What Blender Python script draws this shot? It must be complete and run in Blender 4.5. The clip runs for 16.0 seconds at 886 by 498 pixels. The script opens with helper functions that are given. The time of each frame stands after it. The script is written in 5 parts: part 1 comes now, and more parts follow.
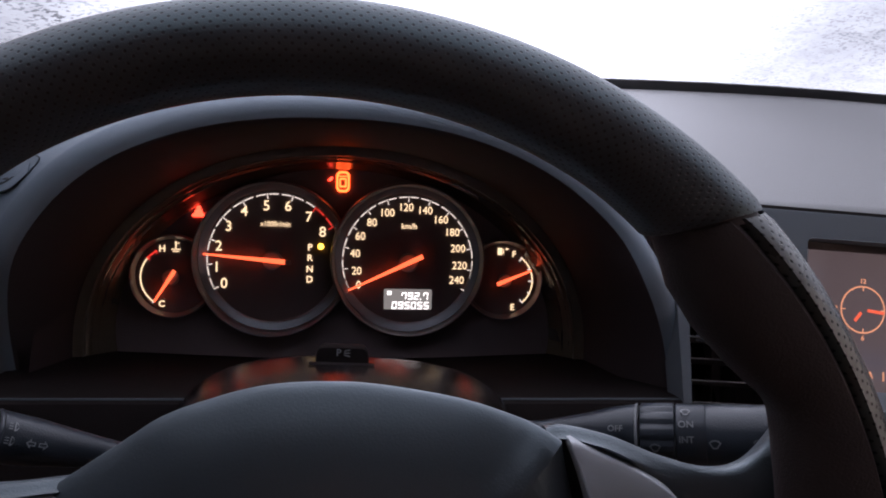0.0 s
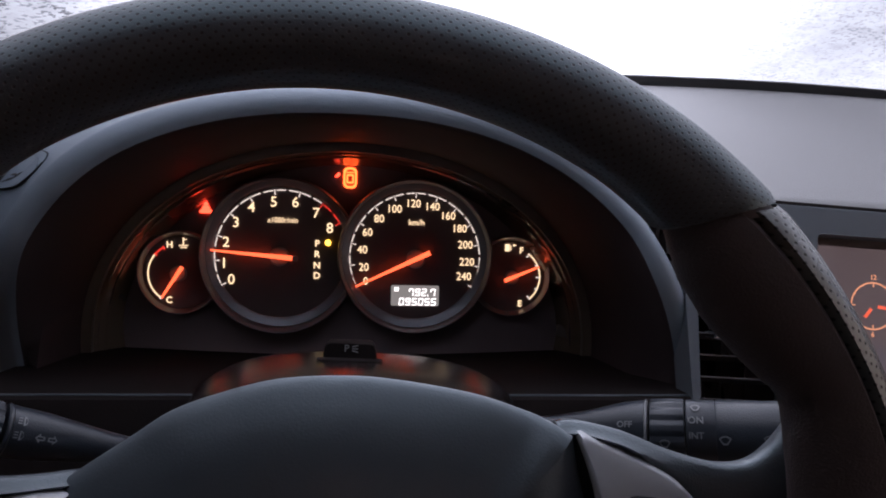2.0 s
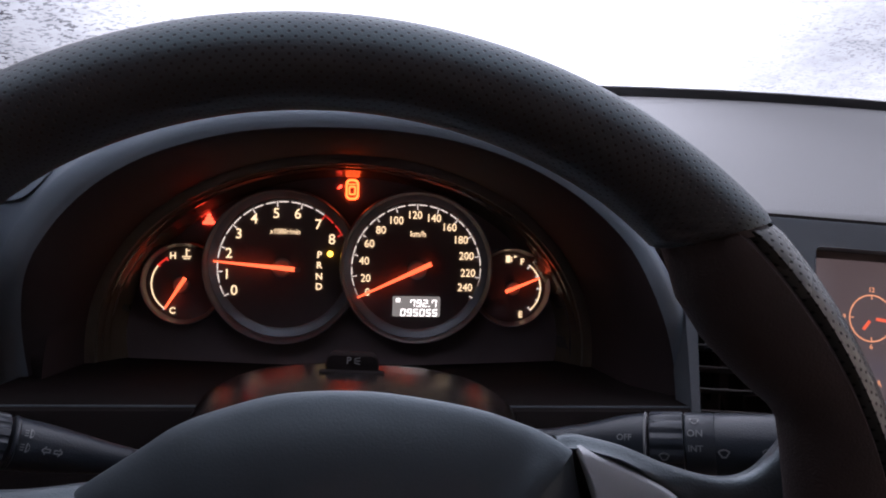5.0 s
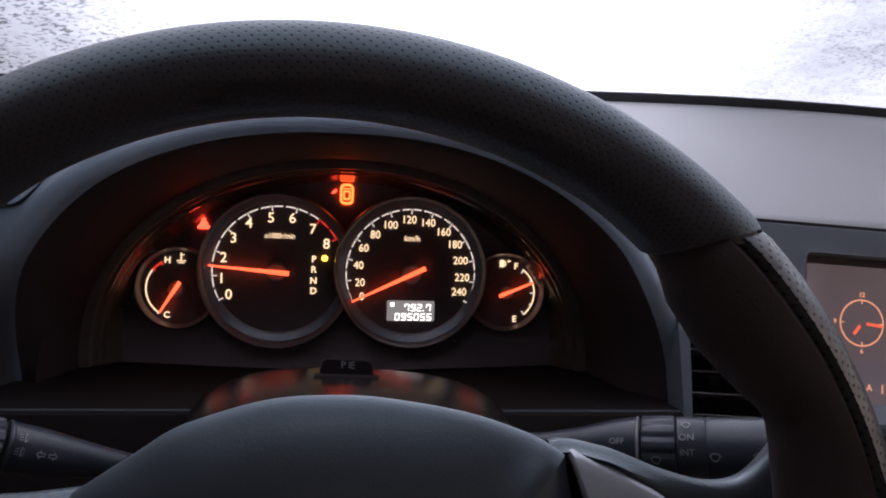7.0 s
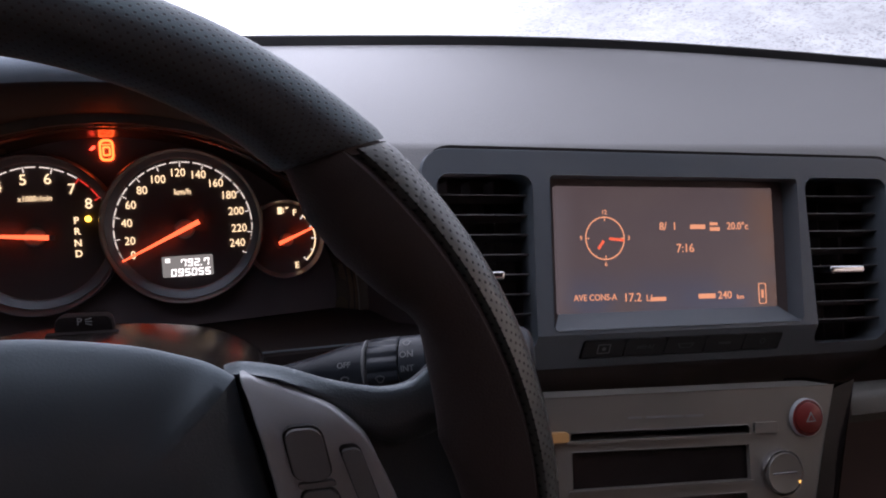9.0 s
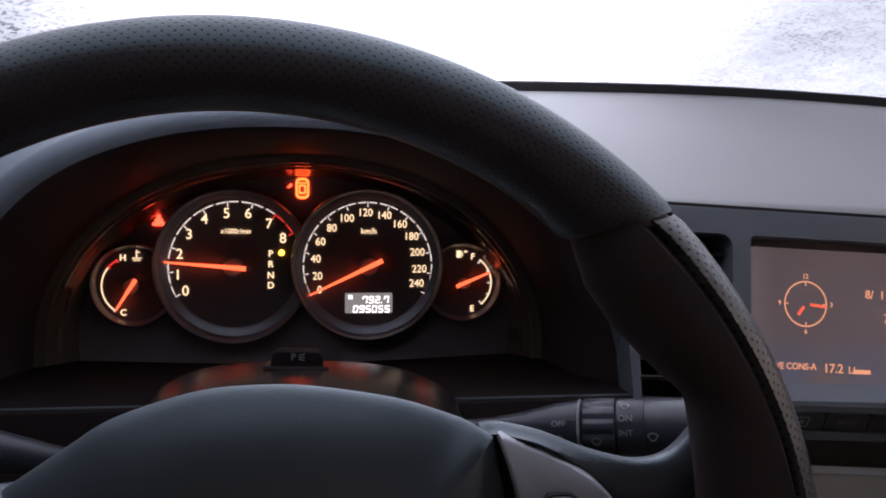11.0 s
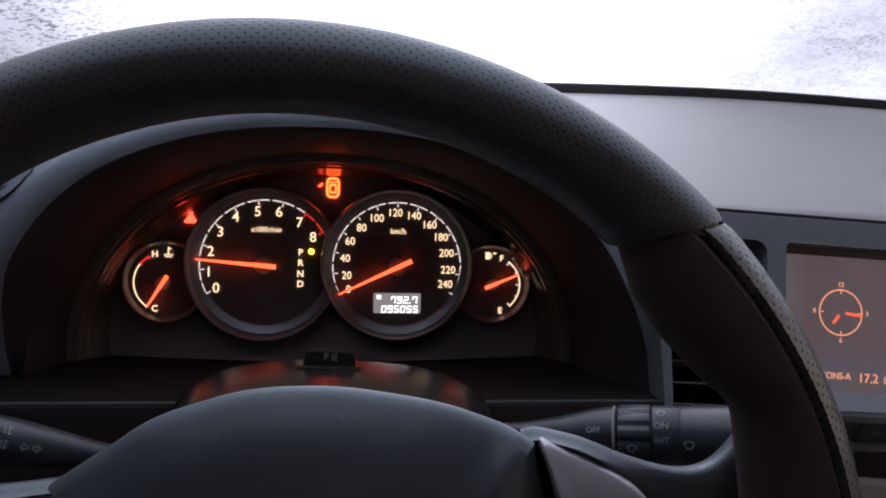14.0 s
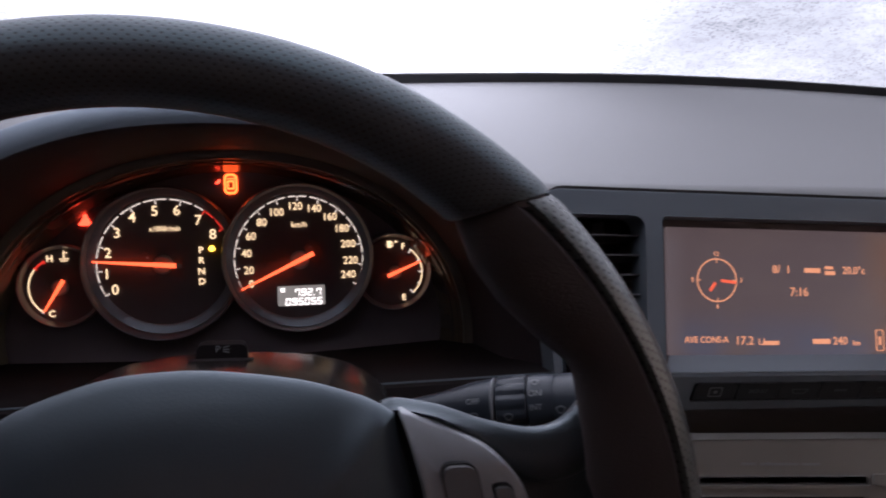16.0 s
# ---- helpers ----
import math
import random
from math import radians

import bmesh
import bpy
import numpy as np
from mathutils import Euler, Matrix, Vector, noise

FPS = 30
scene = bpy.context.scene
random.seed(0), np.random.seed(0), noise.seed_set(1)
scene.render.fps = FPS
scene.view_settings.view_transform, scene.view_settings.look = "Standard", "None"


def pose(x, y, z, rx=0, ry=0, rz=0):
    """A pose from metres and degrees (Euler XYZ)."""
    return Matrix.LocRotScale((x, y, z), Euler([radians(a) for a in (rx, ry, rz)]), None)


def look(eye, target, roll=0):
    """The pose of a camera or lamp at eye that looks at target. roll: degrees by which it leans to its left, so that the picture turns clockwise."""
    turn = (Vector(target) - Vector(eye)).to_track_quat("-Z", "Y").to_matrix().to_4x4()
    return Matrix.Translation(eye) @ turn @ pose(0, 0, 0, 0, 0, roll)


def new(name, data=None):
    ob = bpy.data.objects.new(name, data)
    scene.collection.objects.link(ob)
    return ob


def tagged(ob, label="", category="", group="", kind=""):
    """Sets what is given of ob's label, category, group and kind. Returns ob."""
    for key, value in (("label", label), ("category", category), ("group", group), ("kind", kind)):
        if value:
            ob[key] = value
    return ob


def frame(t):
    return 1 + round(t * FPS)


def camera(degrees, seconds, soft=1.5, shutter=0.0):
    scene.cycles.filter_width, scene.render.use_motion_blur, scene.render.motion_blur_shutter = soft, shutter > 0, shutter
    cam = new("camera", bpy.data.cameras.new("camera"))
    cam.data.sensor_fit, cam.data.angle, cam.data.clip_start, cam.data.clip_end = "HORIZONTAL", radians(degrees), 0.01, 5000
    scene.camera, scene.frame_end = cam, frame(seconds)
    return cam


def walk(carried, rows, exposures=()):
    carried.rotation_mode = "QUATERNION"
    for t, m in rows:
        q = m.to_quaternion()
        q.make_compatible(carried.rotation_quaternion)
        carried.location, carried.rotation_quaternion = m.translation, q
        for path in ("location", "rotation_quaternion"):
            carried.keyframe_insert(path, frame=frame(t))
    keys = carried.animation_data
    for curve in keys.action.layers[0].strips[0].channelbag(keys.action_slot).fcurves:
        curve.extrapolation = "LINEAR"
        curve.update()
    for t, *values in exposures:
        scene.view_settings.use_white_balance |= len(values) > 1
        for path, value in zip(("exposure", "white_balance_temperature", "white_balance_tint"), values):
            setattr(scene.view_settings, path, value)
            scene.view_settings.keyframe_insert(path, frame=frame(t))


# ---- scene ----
EXPOSURE = 2.65
cam = camera(60.0, 16.0, soft=1.9, shutter=0.7)
# seconds, eye x, y, z in metres, yaw, pitch, roll in degrees
ROWS = [
    (0.0, 0.0162, 0.0002, 0.8801, -4.37, -23.03, -4.98),
    (0.5, 0.0159, 0.0007, 0.8799, -4.14, -23.16, -5.07),
    (1.0, 0.0156, 0.0011, 0.8788, -4.02, -23.25, -5.15),
    (1.5, 0.0144, 0.0011, 0.8796, -3.80, -23.23, -5.26),
    (2.0, 0.0150, 0.0008, 0.8785, -4.00, -23.22, -4.83),
    (2.5, 0.0142, 0.0009, 0.8787, -3.92, -23.15, -4.98),
    (3.0, 0.0138, 0.0002, 0.8798, -3.87, -23.05, -5.02),
    (3.5, 0.0128, 0.0001, 0.8814, -3.84, -22.83, -4.86),
    (4.0, 0.0135, -0.0003, 0.8816, -3.83, -22.83, -4.88),
    (6.5, 0.0144, -0.0029, 0.8843, -4.18, -22.40, -4.98),
    (7.0, 0.0141, -0.0033, 0.8840, -4.27, -22.38, -5.10),
    (7.5, 0.0164, -0.0039, 0.8814, -4.48, -22.60, -5.07),
    (7.6, 0.0192, -0.0048, 0.8814, -5.05, -22.77, -4.71),
    (7.7, 0.0323, -0.0092, 0.8816, -5.66, -22.77, -4.12),
    (7.8, 0.0483, -0.0144, 0.8819, -7.97, -23.38, -5.05),
    (7.9, 0.0589, -0.0179, 0.8821, -9.75, -24.40, -4.87),
    (8.0, 0.0647, -0.0199, 0.8822, -11.62, -24.88, -4.97),
    (8.2, 0.0718, -0.0215, 0.8815, -13.27, -25.26, -4.44),
    (8.5, 0.0775, -0.0229, 0.8811, -14.80, -24.93, -4.41),
    (9.0, 0.0759, -0.0226, 0.8814, -15.18, -24.55, -4.86),
    (9.3, 0.0651, -0.0181, 0.8808, -14.58, -24.20, -5.72),
    (9.5, 0.0544, -0.0136, 0.8803, -13.25, -24.29, -5.38),
    (9.8, 0.0371, -0.0067, 0.8814, -8.48, -24.05, -4.65),
    (10.0, 0.0278, -0.0030, 0.8819, -7.22, -23.61, -4.72),
    (10.2, 0.0281, -0.0042, 0.8828, -6.04, -23.19, -4.62),
    (12.5, 0.0302, -0.0121, 0.8878, -6.80, -22.51, -4.65),
    (13.0, 0.0265, -0.0101, 0.8880, -6.38, -22.58, -5.09),
    (13.5, 0.0211, -0.0064, 0.8865, -4.70, -22.92, -4.91),
    (14.0, 0.0214, -0.0076, 0.8864, -4.62, -22.92, -4.90),
    (14.5, 0.0217, -0.0091, 0.8874, -4.91, -22.72, -5.05),
    (15.0, 0.0228, -0.0108, 0.8870, -5.50, -22.67, -5.06),
    (15.5, 0.0283, -0.0138, 0.8872, -6.57, -22.67, -4.65),
    (15.8, 0.0396, -0.0198, 0.8883, -9.60, -23.04, -3.75),
    (16.0, 0.0466, -0.0234, 0.8889, -10.00, -22.92, -4.08),
]
walk(cam, [(t, pose(x, y, z, 90 + pitch, roll, yaw)) for t, x, y, z, yaw, pitch, roll in ROWS], [(0.0, EXPOSURE, 6500, 24), (16.0, EXPOSURE, 6500, 24)])

# ---- world and light: a bright overcast winter sky ----
world = bpy.data.worlds.new("overcast_sky")
scene.world = world
world.use_nodes = True
wn, wl = world.node_tree.nodes, world.node_tree.links
wn.clear()
sky = wn.new("ShaderNodeTexSky")
sky.sky_type = "NISHITA"
sky.sun_disc = False
sky.sun_elevation, sky.sun_rotation = radians(35), radians(20)
pale = wn.new("ShaderNodeHueSaturation")
pale.inputs["Saturation"].default_value = 0.28
bg = wn.new("ShaderNodeBackground")
bg.inputs["Strength"].default_value = 0.15
wout = wn.new("ShaderNodeOutputWorld")
wl.new(sky.outputs[0], pale.inputs["Color"])
wl.new(pale.outputs[0], bg.inputs["Color"])
wl.new(bg.outputs[0], wout.inputs[0])

sun_data = bpy.data.lights.new("sun", "SUN")
sun_data.energy, sun_data.angle, sun_data.color = 1.5, radians(40), (0.96, 0.985, 1.0)
sun = new("sun", sun_data)
sun.matrix_world = look((1.9, 1.9, 2.8), (0.2, 0.2, 0.7))
tagged(sun, "veiled winter sun behind thick cloud", "sun", kind="structure")

# ---- materials ----
def material(name, color, rough=0.5, metal=0.0, grain=0.0, scale=900.0, vary=0.12, coat=0.0, spec=0.5, glow=None, strength=0.0, wear=8.0):
    """A plain surface with fine relief (grain, at scale per metre) and a slow drift in tone and gloss (vary, at wear per metre)."""
    m = bpy.data.materials.new(name)
    m.use_nodes = True
    n, l = m.node_tree.nodes, m.node_tree.links
    b = n["Principled BSDF"]
    b.inputs["Base Color"].default_value = (*color, 1)
    b.inputs["Roughness"].default_value = rough
    b.inputs["Metallic"].default_value = metal
    b.inputs["Coat Weight"].default_value = coat
    b.inputs["Specular IOR Level"].default_value = spec
    if glow:
        b.inputs["Emission Color"].default_value = (*glow, 1)
        b.inputs["Emission Strength"].default_value = strength
    tc = n.new("ShaderNodeTexCoord")
    if vary:
        slow = n.new("ShaderNodeTexNoise")
        slow.inputs["Scale"].default_value, slow.inputs["Detail"].default_value = wear, 6
        l.new(tc.outputs["Object"], slow.inputs["Vector"])
        mix = n.new("ShaderNodeMix")
        mix.data_type = "RGBA"
        mix.inputs[6].default_value = (*[c * (1 - vary) for c in color], 1)
        mix.inputs[7].default_value = (*[min(1, c * (1 + vary)) for c in color], 1)
        l.new(slow.outputs["Fac"], mix.inputs[0])
        l.new(mix.outputs[2], b.inputs["Base Color"])
        rr = n.new("ShaderNodeMapRange")
        rr.inputs["To Min"].default_value, rr.inputs["To Max"].default_value = max(0.02, rough * (1 - vary)), min(1, rough * (1 + vary))
        l.new(slow.outputs["Fac"], rr.inputs["Value"])
        l.new(rr.outputs[0], b.inputs["Roughness"])
    if grain:
        fine = n.new("ShaderNodeTexNoise")
        fine.inputs["Scale"].default_value, fine.inputs["Detail"].default_value = scale, 3
        l.new(tc.outputs["Object"], fine.inputs["Vector"])
        bump = n.new("ShaderNodeBump")
        bump.inputs["Strength"].default_value, bump.inputs["Distance"].default_value = grain, 0.0006
        l.new(fine.outputs["Fac"], bump.inputs["Height"])
        l.new(bump.outputs[0], b.inputs["Normal"])
    return m


def glowing(name, color, strength, base=(0.02, 0.02, 0.02)):
    return material(name, base, 0.5, vary=0.0, glow=color, strength=strength)


def perforated_leather(name, color, rough, gloss, pitch=0.0026, worn=0.62):
    """Leather with rows of punched holes; the UV map is in metres. worn scales the holes' colour, darkened for their
    shaded depth.
    """
    m = material(name, color, rough, grain=0.10, scale=1600, vary=0.25, wear=30)
    n, l = m.node_tree.nodes, m.node_tree.links
    b = n["Principled BSDF"]
    uv = n.new("ShaderNodeTexCoord")
    mp = n.new("ShaderNodeMapping")
    mp.inputs["Rotation"].default_value = (0, 0, radians(45))
    cells = n.new("ShaderNodeTexVoronoi")
    cells.voronoi_dimensions = "2D"
    cells.inputs["Scale"].default_value = 1 / pitch
    cells.inputs["Randomness"].default_value = 0.06
    hole = n.new("ShaderNodeMapRange")
    hole.interpolation_type = "SMOOTHSTEP"
    hole.inputs["From Min"].default_value, hole.inputs["From Max"].default_value = 0.10, 0.26
    l.new(uv.outputs["UV"], mp.inputs["Vector"])
    l.new(mp.outputs[0], cells.inputs["Vector"])
    l.new(cells.outputs["Distance"], hole.inputs["Value"])
    old = b.inputs["Base Color"].links[0].from_socket
    mix = n.new("ShaderNodeMix")
    mix.data_type = "RGBA"
    mix.inputs[6].default_value = (*[c * worn for c in color], 1)
    l.new(hole.outputs[0], mix.inputs[0])
    l.new(old, mix.inputs[7])
    l.new(mix.outputs[2], b.inputs["Base Color"])
    spec = n.new("ShaderNodeMath")
    spec.operation = "MULTIPLY_ADD"
    spec.inputs[1].default_value, spec.inputs[2].default_value = gloss - 0.12, 0.12
    l.new(hole.outputs[0], spec.inputs[0])
    l.new(spec.outputs[0], b.inputs["Specular IOR Level"])
    pit = n.new("ShaderNodeBump")
    pit.inputs["Strength"].default_value, pit.inputs["Distance"].default_value = 0.24, 0.0004
    l.new(hole.outputs[0], pit.inputs["Height"])
    l.new(b.inputs["Normal"].links[0].from_socket, pit.inputs["Normal"])
    l.new(pit.outputs[0], b.inputs["Normal"])
    return m


def snowy_glass(name):
    """Glass under a thin crust of half-melted snow: bright where light soaks through, with dark wet flecks gathered in
    patches. Ramps by height and side shape the cabin's light.
    """
    m = bpy.data.materials.new(name)
    m.use_nodes = True
    n, l = m.node_tree.nodes, m.node_tree.links
    n.clear()
    out = n.new("ShaderNodeOutputMaterial")
    tc = n.new("ShaderNodeTexCoord")
    mp = n.new("ShaderNodeMapping")
    mp.inputs["Scale"].default_value, mp.inputs["Rotation"].default_value = (0.85, 1.35, 1.35), (0, radians(-24), 0)
    l.new(tc.outputs["Object"], mp.inputs["Vector"])

    def noise_at(scale, detail, lo, hi):
        t = n.new("ShaderNodeTexNoise")
        t.inputs["Scale"].default_value, t.inputs["Detail"].default_value = scale, detail
        l.new(mp.outputs[0], t.inputs["Vector"])
        r = n.new("ShaderNodeMapRange")
        r.interpolation_type = "SMOOTHSTEP"
        r.inputs["From Min"].default_value, r.inputs["From Max"].default_value = lo, hi
        l.new(t.outputs["Fac"], r.inputs["Value"])
        return r.outputs[0]

    def math_node(op, a, b):
        k = n.new("ShaderNodeMath")
        k.operation = op
        for i, v in enumerate((a, b)):
            if isinstance(v, float):
                k.inputs[i].default_value = v
            else:
                l.new(v, k.inputs[i])
        return k.outputs[0]

    flecks = noise_at(270, 5, 0.53, 0.60)
    clump = noise_at(22, 4, 0.40, 0.68)
    mottle = noise_at(75, 5, 0.42, 0.66)
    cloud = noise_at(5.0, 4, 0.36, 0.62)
    side = n.new("ShaderNodeSeparateXYZ")
    l.new(tc.outputs["Object"], side.inputs[0])
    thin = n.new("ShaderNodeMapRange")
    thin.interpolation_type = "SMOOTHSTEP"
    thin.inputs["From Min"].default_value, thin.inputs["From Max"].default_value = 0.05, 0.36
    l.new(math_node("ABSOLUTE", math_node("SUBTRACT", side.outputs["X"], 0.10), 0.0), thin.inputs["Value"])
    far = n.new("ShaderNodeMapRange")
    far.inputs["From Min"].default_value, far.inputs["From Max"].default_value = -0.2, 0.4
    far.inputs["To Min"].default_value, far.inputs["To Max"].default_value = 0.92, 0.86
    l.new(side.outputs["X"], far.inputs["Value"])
    # Keeps the flecks off the unseen upper glass, which lets more light in.
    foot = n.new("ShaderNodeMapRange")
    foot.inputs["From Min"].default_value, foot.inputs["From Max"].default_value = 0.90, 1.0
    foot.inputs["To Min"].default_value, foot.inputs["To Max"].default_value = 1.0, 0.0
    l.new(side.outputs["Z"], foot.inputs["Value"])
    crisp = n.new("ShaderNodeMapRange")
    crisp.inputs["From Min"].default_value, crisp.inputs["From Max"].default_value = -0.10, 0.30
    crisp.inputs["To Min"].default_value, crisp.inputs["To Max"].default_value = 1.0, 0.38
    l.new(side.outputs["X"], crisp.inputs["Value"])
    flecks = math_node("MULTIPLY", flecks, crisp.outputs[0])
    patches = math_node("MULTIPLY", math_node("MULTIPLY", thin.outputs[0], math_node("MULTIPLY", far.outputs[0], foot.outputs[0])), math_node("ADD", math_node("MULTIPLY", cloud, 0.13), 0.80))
    veil = noise_at(28, 6, 0.3, 0.75)
    dark = math_node("MULTIPLY", math_node("ADD", math_node("MULTIPLY", math_node("MULTIPLY", flecks, math_node("ADD", math_node("MULTIPLY", clump, 0.75), 0.55)), 0.92), math_node("MULTIPLY", mottle, 0.15)), patches)
    shade = math_node("MULTIPLY", veil, math_node("MULTIPLY", patches, 0.20))
    melt = math_node("SUBTRACT", 1.0, math_node("MULTIPLY", patches, 0.78))
    tone = math_node("MULTIPLY", melt, math_node("SUBTRACT", math_node("SUBTRACT", 1.0, math_node("MULTIPLY", dark, 0.95)), shade))
    tint = n.new("ShaderNodeMix")
    tint.data_type = "RGBA"
    tint.inputs[6].default_value = (0.02, 0.022, 0.026, 1)
    tint.inputs[7].default_value = (0.565, 0.612, 0.664, 1)
    l.new(tone, tint.inputs[0])
    # Dims the unseen upper glass to cut light from above.
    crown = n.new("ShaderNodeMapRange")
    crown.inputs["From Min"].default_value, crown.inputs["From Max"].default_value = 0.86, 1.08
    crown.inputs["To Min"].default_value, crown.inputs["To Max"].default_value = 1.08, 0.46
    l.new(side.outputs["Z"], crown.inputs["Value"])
    # Dims the left end to weaken light on the cabin's left side.
    left_dim = n.new("ShaderNodeMapRange")
    left_dim.inputs["From Min"].default_value, left_dim.inputs["From Max"].default_value = -0.45, 0.05
    left_dim.inputs["To Min"].default_value, left_dim.inputs["To Max"].default_value = 0.25, 1.0
    l.new(side.outputs["X"], left_dim.inputs["Value"])
    # Dims the glass towards the right.
    right_dim = n.new("ShaderNodeMapRange")
    right_dim.interpolation_type = "SMOOTHSTEP"
    right_dim.inputs["From Min"].default_value, right_dim.inputs["From Max"].default_value = -0.05, 0.46
    right_dim.inputs["To Min"].default_value, right_dim.inputs["To Max"].default_value = 1.0, 0.56
    l.new(side.outputs["X"], right_dim.inputs["Value"])
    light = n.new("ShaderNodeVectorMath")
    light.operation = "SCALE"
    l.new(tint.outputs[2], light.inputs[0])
    l.new(math_node("MULTIPLY", crown.outputs[0], math_node("MULTIPLY", left_dim.outputs[0], right_dim.outputs[0])), light.inputs["Scale"])
    soak = n.new("ShaderNodeBsdfTranslucent")
    l.new(light.outputs[0], soak.inputs["Color"])
    crust = n.new("ShaderNodeBsdfDiffuse")
    l.new(tint.outputs[2], crust.inputs["Color"])
    mix = n.new("ShaderNodeMixShader")
    mix.inputs[0].default_value = 0.15
    l.new(soak.outputs[0], mix.inputs[1])
    l.new(crust.outputs[0], mix.inputs[2])
    l.new(mix.outputs[0], out.inputs["Surface"])
    return m


def soaked_pane(name, color):
    """Glass under an even layer of snow that lets soft light through; color sets the fill light's strength and tint."""
    m = bpy.data.materials.new(name)
    m.use_nodes = True
    n, l = m.node_tree.nodes, m.node_tree.links
    n.clear()
    out = n.new("ShaderNodeOutputMaterial")
    drift = n.new("ShaderNodeTexNoise")
    drift.inputs["Scale"].default_value, drift.inputs["Detail"].default_value = 9, 6
    ramp = n.new("ShaderNodeMix")
    ramp.data_type = "RGBA"
    ramp.inputs[6].default_value = (*[c * 0.9 for c in color], 1)
    ramp.inputs[7].default_value = (*[min(0.95, c * 1.1) for c in color], 1)
    l.new(drift.outputs["Fac"], ramp.inputs[0])
    soak = n.new("ShaderNodeBsdfTranslucent")
    l.new(ramp.outputs[2], soak.inputs["Color"])
    l.new(soak.outputs[0], out.inputs["Surface"])
    return m


def display_glass(name):
    """A display whose weak backlight drifts from violet-blue at its foot to brown at its sides."""
    m = material(name, (0.03, 0.028, 0.03), 0.3, vary=0.0, glow=(1, 1, 1), strength=0.0138)
    n, l = m.node_tree.nodes, m.node_tree.links
    tc = n.new("ShaderNodeTexCoord")
    sep = n.new("ShaderNodeSeparateXYZ")
    l.new(tc.outputs["Generated"], sep.inputs[0])
    blot = n.new("ShaderNodeTexNoise")
    blot.inputs["Scale"].default_value, blot.inputs["Detail"].default_value = 2.2, 2
    l.new(tc.outputs["Generated"], blot.inputs["Vector"])

    def ramp(src, lo, hi):
        r = n.new("ShaderNodeMapRange")
        r.interpolation_type = "SMOOTHSTEP"
        r.inputs["From Min"].default_value, r.inputs["From Max"].default_value = lo, hi
        l.new(src, r.inputs["Value"])
        return r.outputs[0]

    def blend(fac, a, b):
        k = n.new("ShaderNodeMix")
        k.data_type = "RGBA"
        l.new(fac, k.inputs[0])
        for i, c in ((6, a), (7, b)):
            if isinstance(c, tuple):
                k.inputs[i].default_value = (*c, 1)
            else:
                l.new(c, k.inputs[i])
        return k.outputs[2]
    body = blend(ramp(sep.outputs["Y"], 0.05, 0.42), (0.72, 0.78, 1.10), (0.92, 0.70, 0.72))
    body = blend(ramp(sep.outputs["X"], 0.80, 1.0), body, (1.40, 0.80, 0.58))
    body = blend(ramp(sep.outputs["X"], 0.10, 0.0), body, (1.15, 0.95, 1.0))
    body = blend(ramp(blot.outputs["Fac"], 0.40, 0.70), body, (1.05, 0.80, 0.78))
    l.new(body, n["Principled BSDF"].inputs["Emission Color"])
    return m


LEATHER = perforated_leather("perforated_black_leather", (0.046, 0.037, 0.038), 0.40, 0.76, 0.0021, 0.9)
# Blue tint puts the sky's colour into the leather's highlights.
LEATHER.node_tree.nodes["Principled BSDF"].inputs["Specular Tint"].default_value = (0.58, 0.90, 1.0, 1)
# Paler, glossier copy of the leather, for the light on the side grips.
STRIP = perforated_leather("perforated_leather_lit", (0.080, 0.086, 0.082), 0.27, 0.75, 0.0024, 0.22)
GRIP = material("smooth_black_leather", (0.048, 0.036, 0.035), 0.5, spec=0.3, grain=0.5, scale=1400, vary=0.2, wear=25)
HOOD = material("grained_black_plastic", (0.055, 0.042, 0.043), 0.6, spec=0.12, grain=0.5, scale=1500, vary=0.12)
SPOKE = material("satin_charcoal_spoke", (0.056, 0.065, 0.073), 0.38, spec=0.8, grain=0.3, scale=1400, vary=0.15, wear=25)
KEYCAP = material("satin_grey_key", (0.150, 0.148, 0.150), 0.26, grain=0.1, scale=2000, vary=0.15, wear=40)
# Brown base stands for the dial lights reflected in the wall.
SMEAR = material("semi_gloss_browned_wall", (0.120, 0.092, 0.062), 0.25, spec=0.9, vary=0.2, wear=40)
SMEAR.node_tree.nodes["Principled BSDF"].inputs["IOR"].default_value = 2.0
# Paler and bluer than the inner face, to carry the windscreen's light.
HOODTOP = material("windscreen_lit_plastic", (0.180, 0.222, 0.266), 0.48, grain=0.2, scale=1000, vary=0.08)
STALK = material("satin_black_stalk", (0.022, 0.027, 0.035), 0.32, spec=0.4, grain=0.25, scale=1500, vary=0.15, wear=30)
SLAT = material("black_slat_plastic", (0.050, 0.042, 0.041), 0.36, vary=0.2, wear=30)
PAD = material("charcoal_airbag_plastic", (0.056, 0.067, 0.078), 0.40, spec=0.9, grain=0.14, scale=1300, vary=0.15, wear=20)
# Pad and spoke highlights get the sky's blue through their tint.
for gloss_mat in (PAD, SPOKE):
    gloss_mat.node_tree.nodes["Principled BSDF"].inputs["Specular Tint"].default_value = (0.76, 0.92, 1.0, 1)
DASH = material("grey_soft_dash", (0.204, 0.202, 0.203), 0.55, grain=0.6, scale=1000, vary=0.05, wear=5)
FASCIA = material("satin_slate_fascia", (0.098, 0.114, 0.130), 0.42, grain=0.15, scale=2000, vary=0.08)
# Browned so the step shows reflected dial light.
STEP = material("browned_black_step", (0.110, 0.084, 0.060), 0.34, vary=0.4, wear=60)
HUB = material("brown_grey_cap", (0.42, 0.37, 0.35), 0.4, vary=0.2, wear=60)
